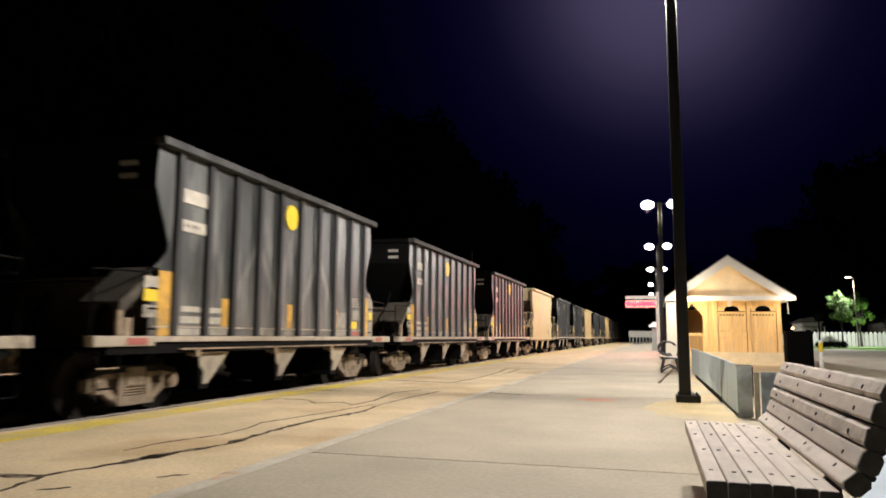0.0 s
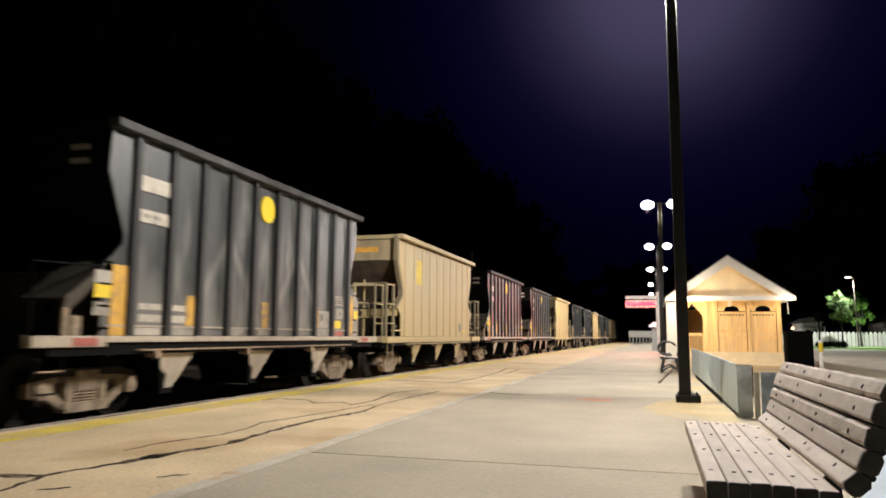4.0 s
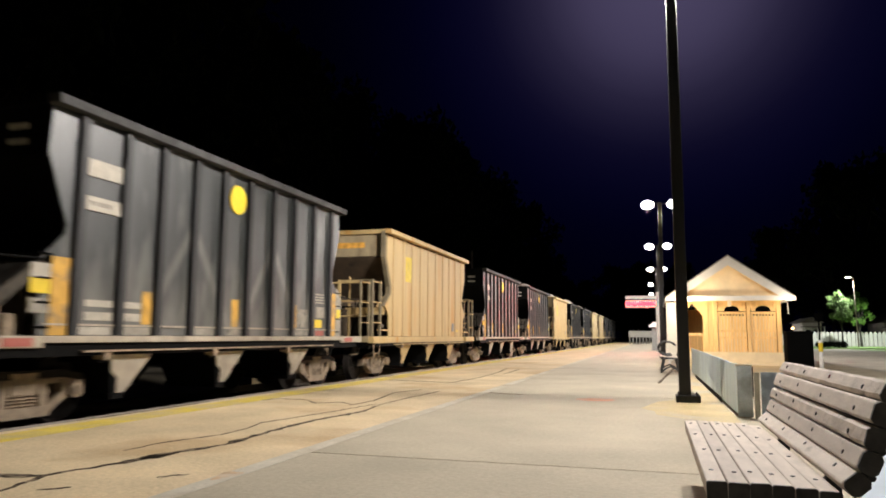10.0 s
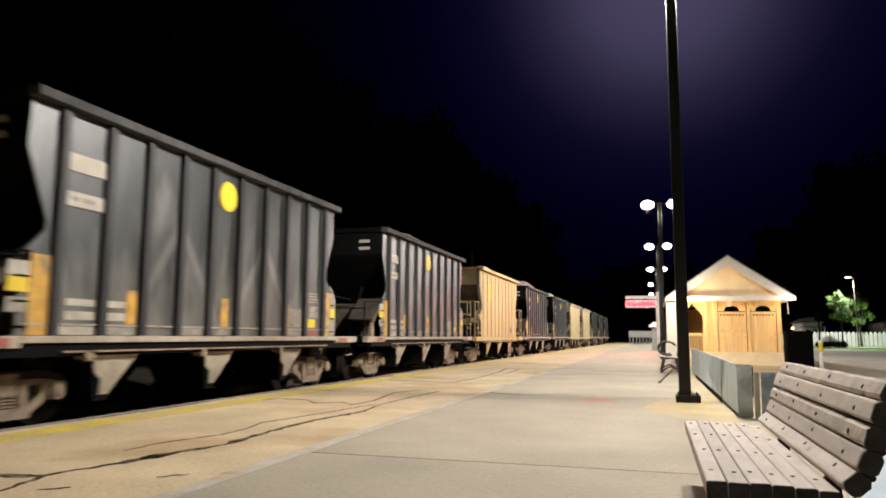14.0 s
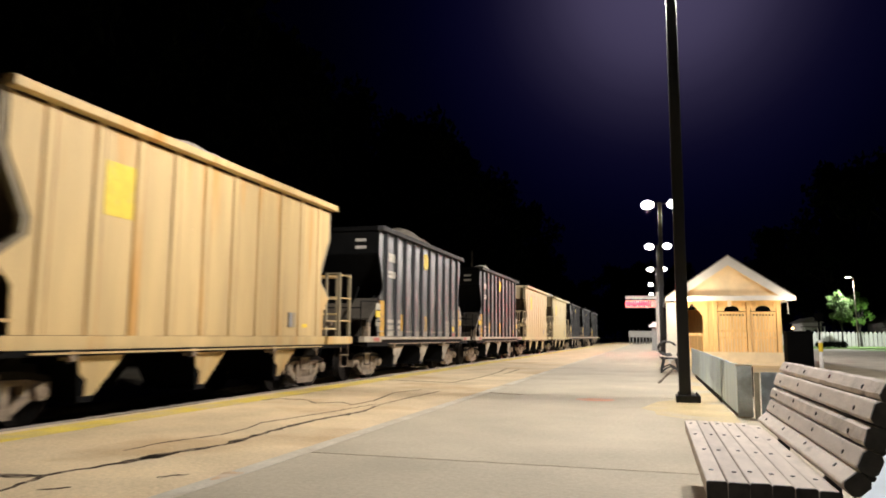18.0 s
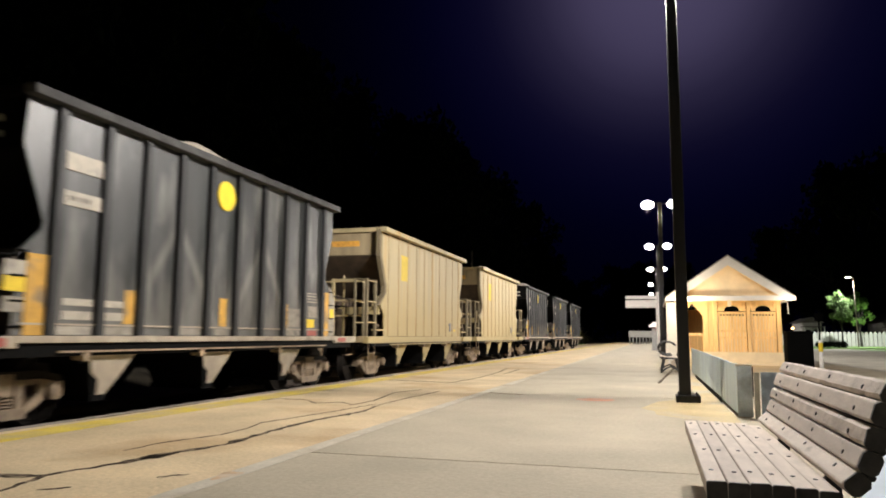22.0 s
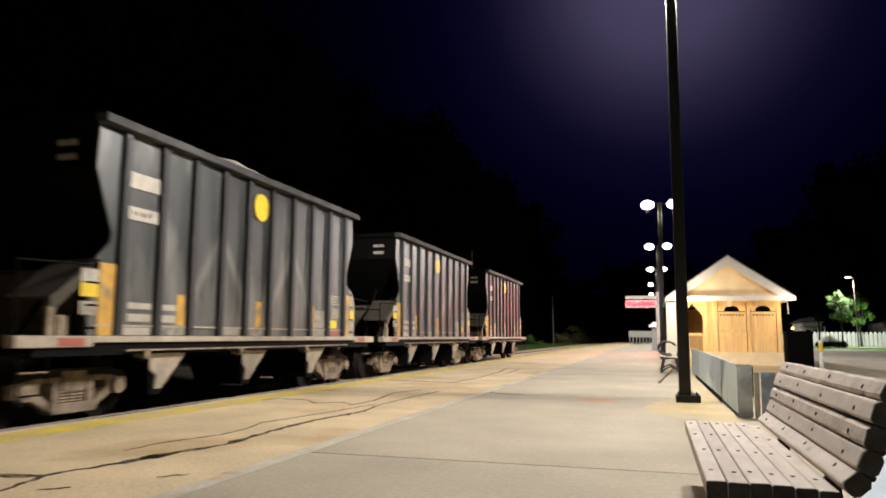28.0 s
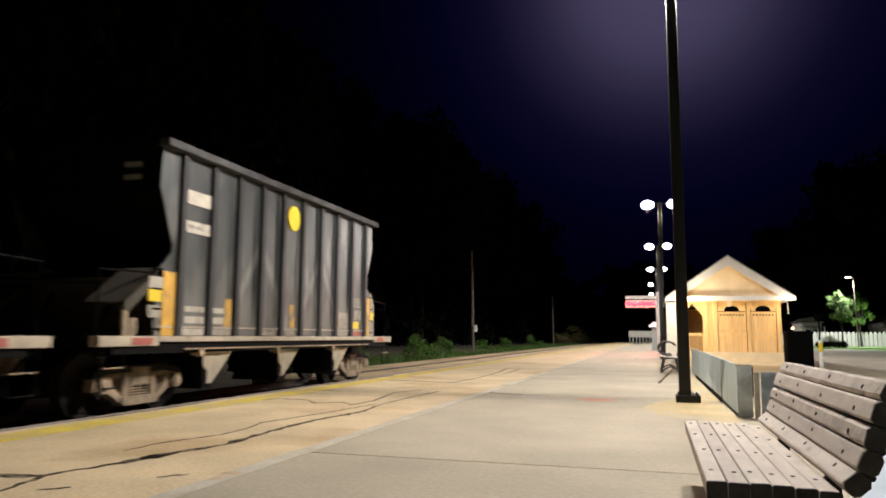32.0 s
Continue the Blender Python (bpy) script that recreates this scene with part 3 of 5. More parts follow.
            part("disc", bm, YELLOW_MARK, side, "yellow painted disc")
            ledge = [-.02] + RIBS + [LEN + .02]
            for a, b in zip(ledge, ledge[1:]):
                part("ledge", B((*sorted((m - sx * .001, m + sx * .022)), a + .085, b - .085, zz(1.145), zz(1.17))), CHUTE, side, "thin dusty ledge along a panel's foot")
            for z in (1.74, 1.80, 1.86, 1.92):
                decal("stencil_line", 7.36, 7.86 - .06 * (z > 1.83), z, z + .032, DATA_MARK, "line of faded white stencils")
            decal("yellow_square", 7.38, 7.72, 1.2, 1.38, YELLOW_MARK, "yellow painted square")
            decal("red_patch", 7.42, 7.84, 1.03, 1.14, RED_MARK, "red painted patch")
            decal("reflector", 1.80, 2.0, 1.18, 1.66, AMBER_MARK, "amber reflector plate")
            decal("reflector", 4.12, 4.34, 1.18, 1.66, AMBER_MARK, "amber reflector plate")
            decal("reflector", 6.38, 6.52, 1.18, 1.66, AMBER_MARK, "amber reflector plate")
            for y0, y1, z0, z1 in ((.7, 1.2, 1.40, 1.49), (.7, 1.2, 1.22, 1.33), (1.42, 1.78, 1.40, 1.49), (1.42, 1.78, 1.22, 1.33), (6.54, 7.05, 1.2, 1.58), (7.45, 7.86, 1.42, 1.66), (6.42, 7.06, 1.03, 1.135), (4.0, 4.36, 1.03, 1.135), (.6, 1.2, 1.03, 1.135), (1.43, 2.0, 1.03, 1.135), (3.04, 3.6, 1.03, 1.135)):
                decal("data_plate", y0, y1, z0, z1, WHITE_MARK if y1 < 2 else DATA_MARK, "white stencil panel")
        else:
            m = sx * (HALF - .129)
            part("emblem", B((*sorted((m - sx * .002, m + sx * .006)), 1.51, 2.09, zz(2.66), zz(3.42))), EMBLEM, side, "yellow painted emblem")
            part("placard", B((*sorted((m, m + sx * .03)), 6.76, 6.9, zz(1.2), zz(1.5))), GREY_PLATE, side, "small grey placard")
            part("placard", B((*sorted((m, m + sx * .03)), 6.905, 7.05, zz(1.2), zz(1.5))), END_GRIME_SHADE, side, "small grimy placard")
            part("mark", B((*sorted((m, m + sx * .008)), 7.32, 7.6, zz(1.2), zz(1.28))), YELLOW_MARK, side, "faint yellow stencil bar")
    for e in (0, 1):
        def Y(v):
            return v if e == 0 else LEN - v
        def yb(a, b):
            return sorted((Y(a), Y(b)))
        d = 1 if e == 0 else -1
        # upright end panel and slope sheet
        zl = zz(3.28)
        # end faces are coloured darker than the sides, as if shaded
        end = part("end_panel", B((-HALF + .165, HALF - .165, *yb(.0, .05), zl, TOP - .02)), BLACK if dark else END_GRIME_SHADE, car)
        part("end_rail", B((-HALF + .02, HALF - .02, *yb(-.06, .06), TOP - .12, TOP + .004), bevel=.012), BLACK if dark else paint, end)
        if dark:
            for z in (3.62, 3.42):
                part("stencil", B((.74, 1.06, *yb(-.006, .0), zz(z), zz(z + .08))), END_MARK, end, "faded stencil bar")
        else:
            part("rust_emblem", B((-.1, .75, *yb(-.006, .0), zz(3.52), zz(3.68))), RUST, end, "rusty orange emblem")
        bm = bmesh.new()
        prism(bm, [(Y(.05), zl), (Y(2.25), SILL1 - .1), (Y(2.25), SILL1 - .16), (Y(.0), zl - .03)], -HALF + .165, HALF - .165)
        part("slope_sheet", bm, BLACK if dark else RUST_SHADE, car, "" if dark else "rusty brown slope sheet, darkened as in shade")
        # end platform
        part("end_sill", B((-HALF + .16, HALF - .16, *yb(-PLAT - .02, -PLAT + .12), SILL0 + .004, SILL1)), BLACK if dark else END_GRIME_SHADE, car)
        part("platform_deck", B((-HALF + .16, HALF - .16, *yb(-PLAT + .12, .3), SILL1 - .06, SILL1 - .03)), BLACK if dark else TRUCK, car)
        # upright posts that hold the hopper's end
        for sx in (1, -1):
            if dark:
                part("corner_post", B((*sorted((sx * (HALF - .132), sx * (HALF - .112))), *yb(.12, .415), SILL1, zz(2.0))), AMBER_MARK, car, "yellow corner post")
                xp = sorted((sx * (HALF - .132), sx * (HALF - .115)))
                if e == 0:
                    for z0, z1, mat, lab in ((1.72, 1.9, WHITE_MARK, "white corner plate"), (1.53, 1.71, YELLOW_MARK, "yellow corner plate"), (1.29, 1.47, DATA_MARK, "faded corner plate")):
                        part("end_plate", B((*xp, -.19, .11, zz(z0), zz(z1))), mat, car, lab)
                else:
                    bm = bmesh.new()
                    prism(bm, [(LEN - .1, SILL1), (LEN + .2, SILL1), (LEN + .2, zz(1.84)), (LEN + .06, zz(2.05)), (LEN - .1, zz(2.16))], *xp)
                    plate = part("corner_plate", bm, DATA_MARK, car, "pale dusty corner plate")
                    part("yellow_square", B((*((xp[1], xp[1] + .005) if sx > 0 else (xp[0] - .005, xp[0])), LEN - .06, LEN + .16, zz(1.44), zz(1.64))), YELLOW_MARK, plate, "yellow painted square")
                part("red_plate", B((*sorted((sx * (HALF - .008), sx * (HALF + .004))), *yb(-.62, -.2), SILL0 + .03, SILL1 - .03)), RED_MARK, car, "red sill patch")
            bm = bmesh.new()
            prism(bm, [(Y(-.14), zz(1.86)), (Y(.06), zz(1.70)), (Y(1.6), zz(1.9)), (Y(1.3), zz(2.15)), (Y(.3), zz(2.15))], *sorted((sx * (HALF - .4), sx * (HALF - .36))))
            part("gusset", bm, BLACK if dark else paint, car)
            # ladder at each corner
            lad = bmesh.new()
            xo = sx * (HALF - .06)
            ys = (Y(-1.2), Y(-.62))
            lt = zz(2.52) if not dark else zz(1.75)
            w = .045 if not dark else .02
            if not dark:
                for y in ys:
                    box(lad, *sorted((xo, xo - sx * .06)), y - w, y + w, SILL1, lt)
                for y in ys:
                    box(lad, *sorted((xo - sx * .34, xo - sx * .38)), y - w, y + w, SILL1, lt)
                for y in ys:
                    rod(lad, (xo, y, lt - .02), (xo - sx * .36, y, lt - .02), .02, n=6)
                ladder = part("ladder", lad, SHADED_TAN, car, "dull tan ladder frame")
                for z in (zz(1.38), zz(1.92), lt - .06):
                    for dx in (.0, .36):
                        part("rung", R(((xo - sx * dx + sx * .01, ys[0], z), (xo - sx * dx + sx * .01, ys[1], z), .016), n=6), paint, ladder, "pale ladder rung")
                xi = xo - sx * .95
                part("gate_post", B((*sorted((xi, xi - sx * .07)), *yb(-1.22, -1.15), SILL1 - .03, lt)), paint, car)
                part("gate_bar", B((*sorted((xo - sx * .4, xi)), *yb(-1.215, -1.155), lt - .09, lt - .01)), paint, car)
                part("gate_bar", R(((xo - sx * .4, Y(-1.185), zz(1.92)), (xi, Y(-1.185), zz(1.92)), .014), n=6), TRUCK, car)
                part("valve", R(((xo - sx * .12, Y(-.38), zz(1.3)), (xo - sx * .12, Y(-.22), zz(1.3)), .06), n=10), RUST_SHADE, car, "small brake valve")
                part("valve_shelf", B((*sorted((xo - sx * .02, xo - sx * .2)), *yb(-.45, .16), zz(1.17), zz(1.21))), paint, car)
            else:
                for i in range(4):
                    z = SILL1 + .1 + i * .3
                    part("rung", R(((xo - sx * .05, Y(-.1), z), (xo - sx * .05, Y(.1), z), .014), n=6), BLACK, car)
                tube(lad, [(xo - sx * .1, Y(-1.15), SILL1 - .02), (xo - sx * .1, Y(-1.15), zz(1.92)), (xo - sx * .1, Y(.0), zz(1.96))], .016)
                part("handrail", lad, BLACK, car)
            # stirrup under the sill
            bm = bmesh.new()
            tube(bm, [(xo, Y(-1.12), SILL0 + .02), (xo, Y(-1.12), SILL0 - .5), (xo, Y(-1.08), SILL0 - .55), (xo, Y(-.74), SILL0 - .55), (xo, Y(-.7), SILL0 - .5), (xo, Y(-.7), SILL0 + .02)], .014, n=6)
            step = part("stirrup_step", bm, BLACK if dark else TRUCK, car, "grimy steel stirrup step")
            part("tread", B((*sorted((xo - sx * .05, xo + sx * .02)), *sorted((Y(-1.105), Y(-.715))), SILL0 - .289, SILL0 - .271)), TRUCK, step)
        # cross rail, brace and equipment on the platform
        bm = bmesh.new()
        if not dark:
            rods = [((-HALF + .3, Y(-1.05), zz(z)), (HALF - .3, Y(-1.05), zz(z)), .022) for z in (1.55, 1.95, 2.45)]
            rods += [((-.5, Y(-1.0), SILL1 - .03), (-.5, Y(-1.0), zz(2.5)), .03), ((.75, Y(-1.0), SILL1 - .03), (.75, Y(-1.0), zz(2.62)), .03)]
        else:
            rods = [((-HALF + .2, Y(-1.1), zz(1.75)), (HALF - .2, Y(-1.1), zz(1.75)), .016)]
            rods += [((x, Y(-.3), SILL1 - .03), (x, Y(.6), zz(2.4)), .04) for x in (-.6, .6)]
        bm.free()
        for r in rods:
            part("rail_bar", R(r, n=6), trim, car)
        bm = bmesh.new()
        if dark:
            for sx in (1, -1):
                part("brake_gear", B((*sorted((sx * (HALF - .42), sx * (HALF - .24))), *yb(-.42, -.24), SILL1 - .03, zz(1.28)), bevel=.02), TRUCK, car, "small dusty brake gear box")
            bm.free()
        else:
            rod(bm, (-.35, Y(-.45), zz(1.95)), (.35, Y(-.45), zz(1.95)), .19, n=14)
            box(bm, -.4, .4, *yb(-.65, -.3), zz(1.68), zz(1.76))
            box(bm, -.9, -.55, *yb(-.6, -.3), zz(1.5), zz(1.9))
            part("air_reservoir", bm, RUST_SHADE, car, "brake reservoir on the end platform")
        bm = bmesh.new()
        if dark:
            prism(bm, [(Y(.12), SILL1), (Y(.42), SILL1), (Y(.55), zz(1.92)), (Y(.12), zz(1.92))], -1.05, 1.05)
        else:
            prism(bm, [(Y(-1.05), SILL1), (Y(.1), SILL1), (Y(.7), zz(2.1)), (Y(.45), zz(2.1))], -.3, .3)
        part("end_bulkhead", bm, BULKHEAD if dark else RUST_SHADE, car)
        if dark and e == 0:
            # slanting cover plate over the platform's gear, carried by a brace and a short post on each side
            for sx in (1, -1):
                bm = bmesh.new()
                prism(bm, [(Y(-.64), zz(1.46)), (Y(.1), zz(2.0)), (Y(.3), zz(2.03)), (Y(.3), zz(2.07)), (Y(.08), zz(2.05)), (Y(-.64), zz(1.5))], *sorted((sx * (HALF - .85), sx * (HALF - .21))))
                part("slant_plate", bm, SLANT, car, "dusty brown slanting plate over the platform")
                bm = bmesh.new()
                prism(bm, [(Y(-.66), zz(1.38)), (Y(-.56), zz(1.36)), (Y(.12), zz(1.93)), (Y(.12), zz(2.06)), (Y(-.66), zz(1.5))], *sorted((sx * (HALF - .2), sx * (HALF - .13))))
                part("brace_bar", bm, SLANT, car, "dusty diagonal brace")
                part("brace_post", B((*sorted((sx * (HALF - .2), sx * (HALF - .14))), *yb(-.66, -.57), SILL1 - .03, zz(1.38))), TRUCK, car)
        if not dark:
            part("cross_beam", B((-HALF + .2, HALF - .2, *yb(-.12, .02), zz(1.62), zz(1.82))), paint, car, "tan cross beam under the slope")
        # coupler
        bm = bmesh.new()
        zc = .84
        box(bm, -.09, .09, *yb(-PLAT - .3, -PLAT + .2), zc - .1, zc + .1, bevel=.02)
        box(bm, -.17, .17, *yb(-PLAT - .46, -PLAT - .26), zc - .15, zc + .15, bevel=.04)
        box(bm, -.25, .25, *yb(-PLAT - .02, -PLAT + .1), zc - .22, zc + .2)
        part("coupler", bm, TRUCK, car, "rusty knuckle coupler")
        bm = bmesh.new()
        tube(bm, [(.45, Y(-PLAT - .42 * i / 6), SILL0 - .02 - .38 * math.sin(math.pi * i / 12)) for i in range(7)], .022)
        part("air_hose", bm, BLACK, car, "black air hose")
        add_truck(car, Y(.22))
    # centre sill and chutes
    part("centre_sill", B((-.22, .22, -PLAT, LEN + PLAT, .66, .98)), BLACK, car)
    for y in (1.68, 4.17, 6.7):
        for sx in (1, -1):
            bm = bmesh.new()
            t = [(sx * (HALF - .2), SILL0 + .02), (sx * .3, SILL0 + .02)]
            zb = zz(.18)
            top4 = [(sx * (HALF - .12), y - .52, SILL0 + .05), (sx * (HALF - .12), y + .52, SILL0 + .05), (sx * .22, y + .52, SILL0 + .05), (sx * .22, y - .52, SILL0 + .05)]
            bot4 = [(sx * (HALF - .22), y - .30, zb), (sx * (HALF - .22), y - .12, zb), (sx * .4, y - .12, zb), (sx * .4, y - .30, zb)]
            va, vb = [bm.verts.new(p) for p in top4], [bm.verts.new(p) for p in bot4]
            bm.faces.new(va), bm.faces.new(vb)
            for q in range(4):
                bm.faces.new((va[q], va[(q + 1) % 4], vb[(q + 1) % 4], vb[q]))
            chute = part("chute", bm, BLACK, car, "dark discharge chute with a dusty outer face")
            bm = bmesh.new()
            def face_x(z):
                return sx * (HALF - .105 - .10 * (SILL0 - z) / (SILL0 - zb))
            fa = [bm.verts.new((face_x(z), y + dy, z)) for dy, z in ((-.47, SILL0 + .01), (.50, SILL0 + .01), (.30, SILL0 - .22), (-.10, zb + .01), (-.22, zb + .01), (-.24, SILL0 - .42), (-.38, SILL0 - .33), (-.42, SILL0 - .2))]
            fb = [bm.verts.new((v.co.x - sx * .02, v.co.y, v.co.z)) for v in fa]
            bm.faces.new(fa), bm.faces.new(fb[::-1])
            for q in range(8):
                bm.faces.new((fa[q], fa[(q + 1) % 8], fb[(q + 1) % 8], fb[q]))
            part("chute_face", bm, CHUTE if dark else paint, chute, "dusty pale outer chute plate")
            part("gate_motor", R(((sx * (HALF - .2), y - .62, SILL0 - .1), (sx * (HALF - .02), y - .62, SILL0 - .1), .07), n=10), TRUCK, chute)
            part("gate_lip", B((*sorted((sx * (HALF - .19), sx * .36)), y - .34, y - .08, zb - .03, zb + .05)), BLACK, chute)
        part("gate_beam", B((-HALF + .12, HALF - .12, y - .66, y - .56, SILL0 - .2, SILL0 + .02)), BLACK, car)
    # brake rod along the sill
    part("brake_pipe", R(((HALF - .3, -PLAT, SILL0 - .06), (HALF - .3, LEN + PLAT, SILL0 - .06), .025), n=6), BLACK, car)
    return car


def load_mesh(height, seed):
    """Heaped crushed stone inside the hopper."""
    bm = bmesh.new()
    nx, ny = 12, 40
    g = []
    for j in range(ny + 1):
        row = []
        for i in range(nx + 1):
            u, v = i / nx * 2 - 1, j / ny * 2 - 1
            z = TOP - .35 + height * max(0, 1 - abs((u - .4) / (1.4 if u < .4 else .6)) ** 1.6) * (1 - .4 * (abs(v) / (.95 if v > 0 else .38)) ** 1.3) * min(1, (1 - v) / .2, (1 + v) / .6) * (1.0 + .12 * noise.noise((v * 3, seed, 0)))
            z += .05 * noise.noise((u * 6, v * 20, seed))
            row.append(bm.verts.new((u * (HALF - .17), LEN / 2 + v * (LEN / 2 - .06), z)))
        g.append(row)
    for j in range(ny):
        for i in range(nx):
            bm.faces.new((g[j][i], g[j][i + 1], g[j + 1][i + 1], g[j + 1][i]))
    return data("stone_load", bm, STONE)


KINDS = ["black", "black", "black", "black", "pale", "black", "black", "orange", "black", "black", "orange", "black", "black", "pale", "pale", "black", "black", "black"]
HEAPS = {9: .8, 10: .8, 11: 1.0, 12: .85, 14: .8, 15: .8}
CARS = []
first = {}
for k, kind in enumerate(KINDS):
    if kind in first:
        c = copy_thing(first[kind], pose(0, 0, 0))
    else:
        c = first[kind] = hopper_car(kind)
    CARS.append(c)
heap_mesh = {}
for k, c in enumerate(CARS):
    h = HEAPS.get(k, .5)
    heap_mesh.setdefault(h, load_mesh(h, len(heap_mesh) * 7.3))
    tagged(part("stone_load", heap_mesh[h], None, c, "grey crushed stone load"), kind="stuff")


def lead(t):
    """How far along the track the leading corner of the second car stands."""
    u = t / 32
    return 8.87 - 196.4 * u + 0.84 * u * u + 6.5 * u ** 3 - 0.08 * u ** 4


# slack in the couplings: how far a car stands off its even place
SLACK = {1: .14, 2: .06, 8: .12, 9: .05, 11: -.06, 16: -.1, 17: -.14}


# ---- platform lamps ----
def platform_lamp(y):
    lamp = thing("platform_lamp", "black twin-head platform lamp, lit white", "lamp", (POLE_X, y, 0), group="platform lamps")
    bm = bmesh.new()
    box(bm, -.19, .19, -.19, .19, 0, .12, bevel=.015)
    part("base", bm, PLINTH, lamp)
    bm = bmesh.new()
    box(bm, -.137, .047, -.092, .092, .12, LAMP_Z + .1, bevel=.016)
    part("pole", bm, POLE_PAINT, lamp)
    part("arm", R(((-ARM, 0, LAMP_Z + .04), (ARM, 0, LAMP_Z + .04), .03)), POLE_PAINT, lamp)
    for dx in (-ARM, ARM):
        bm = bmesh.new()
        bmesh.ops.create_cone(bm, cap_ends=True, segments=20, radius1=.27, radius2=.12, depth=.14, matrix=pose(dx, 0, LAMP_Z + .06))
        head = part("lamp_head", bm, POLE_PAINT, lamp)
        bm = bmesh.new()
        bmesh.ops.create_uvsphere(bm, u_segments=20, v_segments=10, radius=.31, matrix=Matrix.LocRotScale((dx, 0, LAMP_Z - .0), None, (1, 1, .7)))
        part("lens", bm, LENS, head, "glowing white lens", smooth=True)
        # disc added to block the downward beam and even out the paving's light
        part("bottom_cap", R(((dx, 0, LAMP_Z - .402), (dx, 0, LAMP_Z - .397), .085), ((dx, 0, LAMP_Z - .397), (dx, 0, LAMP_Z - .2), .004), n=20), PLINTH, head, "added disc that blocks light straight below")
    bm = bmesh.new()
    for a in range(4):
        rod(bm, (.14 * (1 if a % 2 else -1), .14 * (1 if a // 2 else -1), .12), (.14 * (1 if a % 2 else -1), .14 * (1 if a // 2 else -1), .16), .018, n=6)
    part("anchor_bolt", bm, PLINTH, lamp)
    part("tag", B((.099, .104, -.03, .03, 1.5, 1.56)), ROOF_TRIM, lamp, "small white tag")
    return lamp


lamp0 = platform_lamp(POLES[0])
lamp0.matrix_world = pose(POLE_X, POLES[0], 0, 0, -.2, 0)
for y in POLES:
    if y != POLES[0]:
        copy_thing(lamp0, pose(POLE_X, y, 0))


# ---- bench by the camera ----
def slat_cap(w, t, c=.018):
    """A thin cap with cut corners that covers a slat's end."""
    bm = bmesh.new()
    a, b = w / 2, t / 2
    prism_y(bm, [(-a, -b + c), (-a + c, -b), (a - c, -b), (a, -b + c), (a, b - c), (a - c, b), (-a + c, b), (-a, b - c)], -.012, .005)
    return bm


def slat_mesh(length, w, t):
    bm = bmesh.new()
    box(bm, -w / 2, w / 2, 0.004, length - .004, -t / 2, t / 2, bevel=.007 if w < .09 else .013)
    me = data("slat", bm, BENCH_WOOD)
    return me


def worn_slat(length, w, t):
    """A back slat whose edges have split and rotted away in places."""
    rnd = random.Random(31)
    bm = bmesh.new()
    n = 46
    rings = []
    for i in range(n + 1):
        y = .004 + (length - .008) * i / n
        k = [1 - rnd.uniform(0, .10) - (.16 * rnd.random() if rnd.random() < .22 else 0) for _ in range(8)]
        a, b, c = w / 2, t / 2, .018
        pts = [(-a, -b + c), (-a + c, -b), (a - c, -b), (a, -b + c), (a, b - c), (a - c, b), (-a + c, b), (-a, b - c)]
        rings.append([bm.verts.new((x * q, y, z * (q if j < 4 else 1 - (1 - q) * .5))) for j, ((x, z), q) in enumerate(zip(pts, k))])
    for a, b in zip(rings, rings[1:]):
        for j in range(8):
            bm.faces.new((a[j], a[(j + 1) % 8], b[(j + 1) % 8], b[j]))
    bm.faces.new(rings[0]), bm.faces.new(rings[-1])
    return bm


bench = thing("park_bench", "weathered grey slatted bench with dark slat ends", "bench", (0, 0, 0))
B0, B1 = 3.4, 5.92
seat_m = slat_mesh(B1 - B0 - .075, .0845, .075)
back_m = slat_mesh(B1 - B0, .0955, .08)
worn_m = data("worn_slat", worn_slat(B1 - B0, .0955, .08), BENCH_WORN)
end_m = data("slat_end", slat_cap(.0865, .079, .007), SLAT_END)
end_back = data("slat_end", slat_cap(.0955, .08), SLAT_END)
bolt_m = data("bolt", R(((0, 0, -.002), (0, 0, .004), .011), n=8), BOLT)
rows = [(.252 + .0905 * i, .3855 - .003 * i, 0, seat_m, end_m, .0375) for i in range(6)]
rows += [(.793, .447, -40, back_m, end_back, .040), (.842, .542, -66, back_m, end_back, .040), (.868, .642, -74, worn_m, end_back, .040), (.901, .735, -70, back_m, end_back, .040), (.94, .828, -62, worn_m, end_back, .040)]
wob = random.Random(4)
for x, z, turn, me, em, h in rows:
    s = part("slat", me, None, bench)
    s.matrix_basis = pose(x, B0 + (.075 if me == seat_m else 0) + wob.uniform(-.014, .014), z + wob.uniform(-.004, .004), wob.uniform(-.1, .1), turn + wob.uniform(-1.5, 1.5), wob.uniform(-.12, .12))
    e = part("slat_end", em, None, s, "dark slat end")
    e.location = (0, .004, 0)
    for y in (.28, .95, 1.62, 2.25):
        b = part("bolt", bolt_m, None, s)
        b.location = (wob.uniform(-.012, .012), y + wob.uniform(-.01, .01), h)
# black rods added behind the back slats so the gaps read as shaded
for (xa, za), (xb, zb) in zip([(.793, .447), (.842, .542), (.868, .642), (.901, .735)], [(.842, .542), (.868, .642), (.901, .735), (.94, .828)]):
    n = Vector((zb - za, xa - xb)).normalized() * .05
    bm = bmesh.new()
    rod(bm, ((xa + xb) / 2 + n.x, B0 + .06, (za + zb) / 2 + n.y), ((xa + xb) / 2 + n.x, B1 - .02, (za + zb) / 2 + n.y), .016, n=8)
    part("back_rod", bm, IRON, bench, "added black rod that darkens a slat gap")
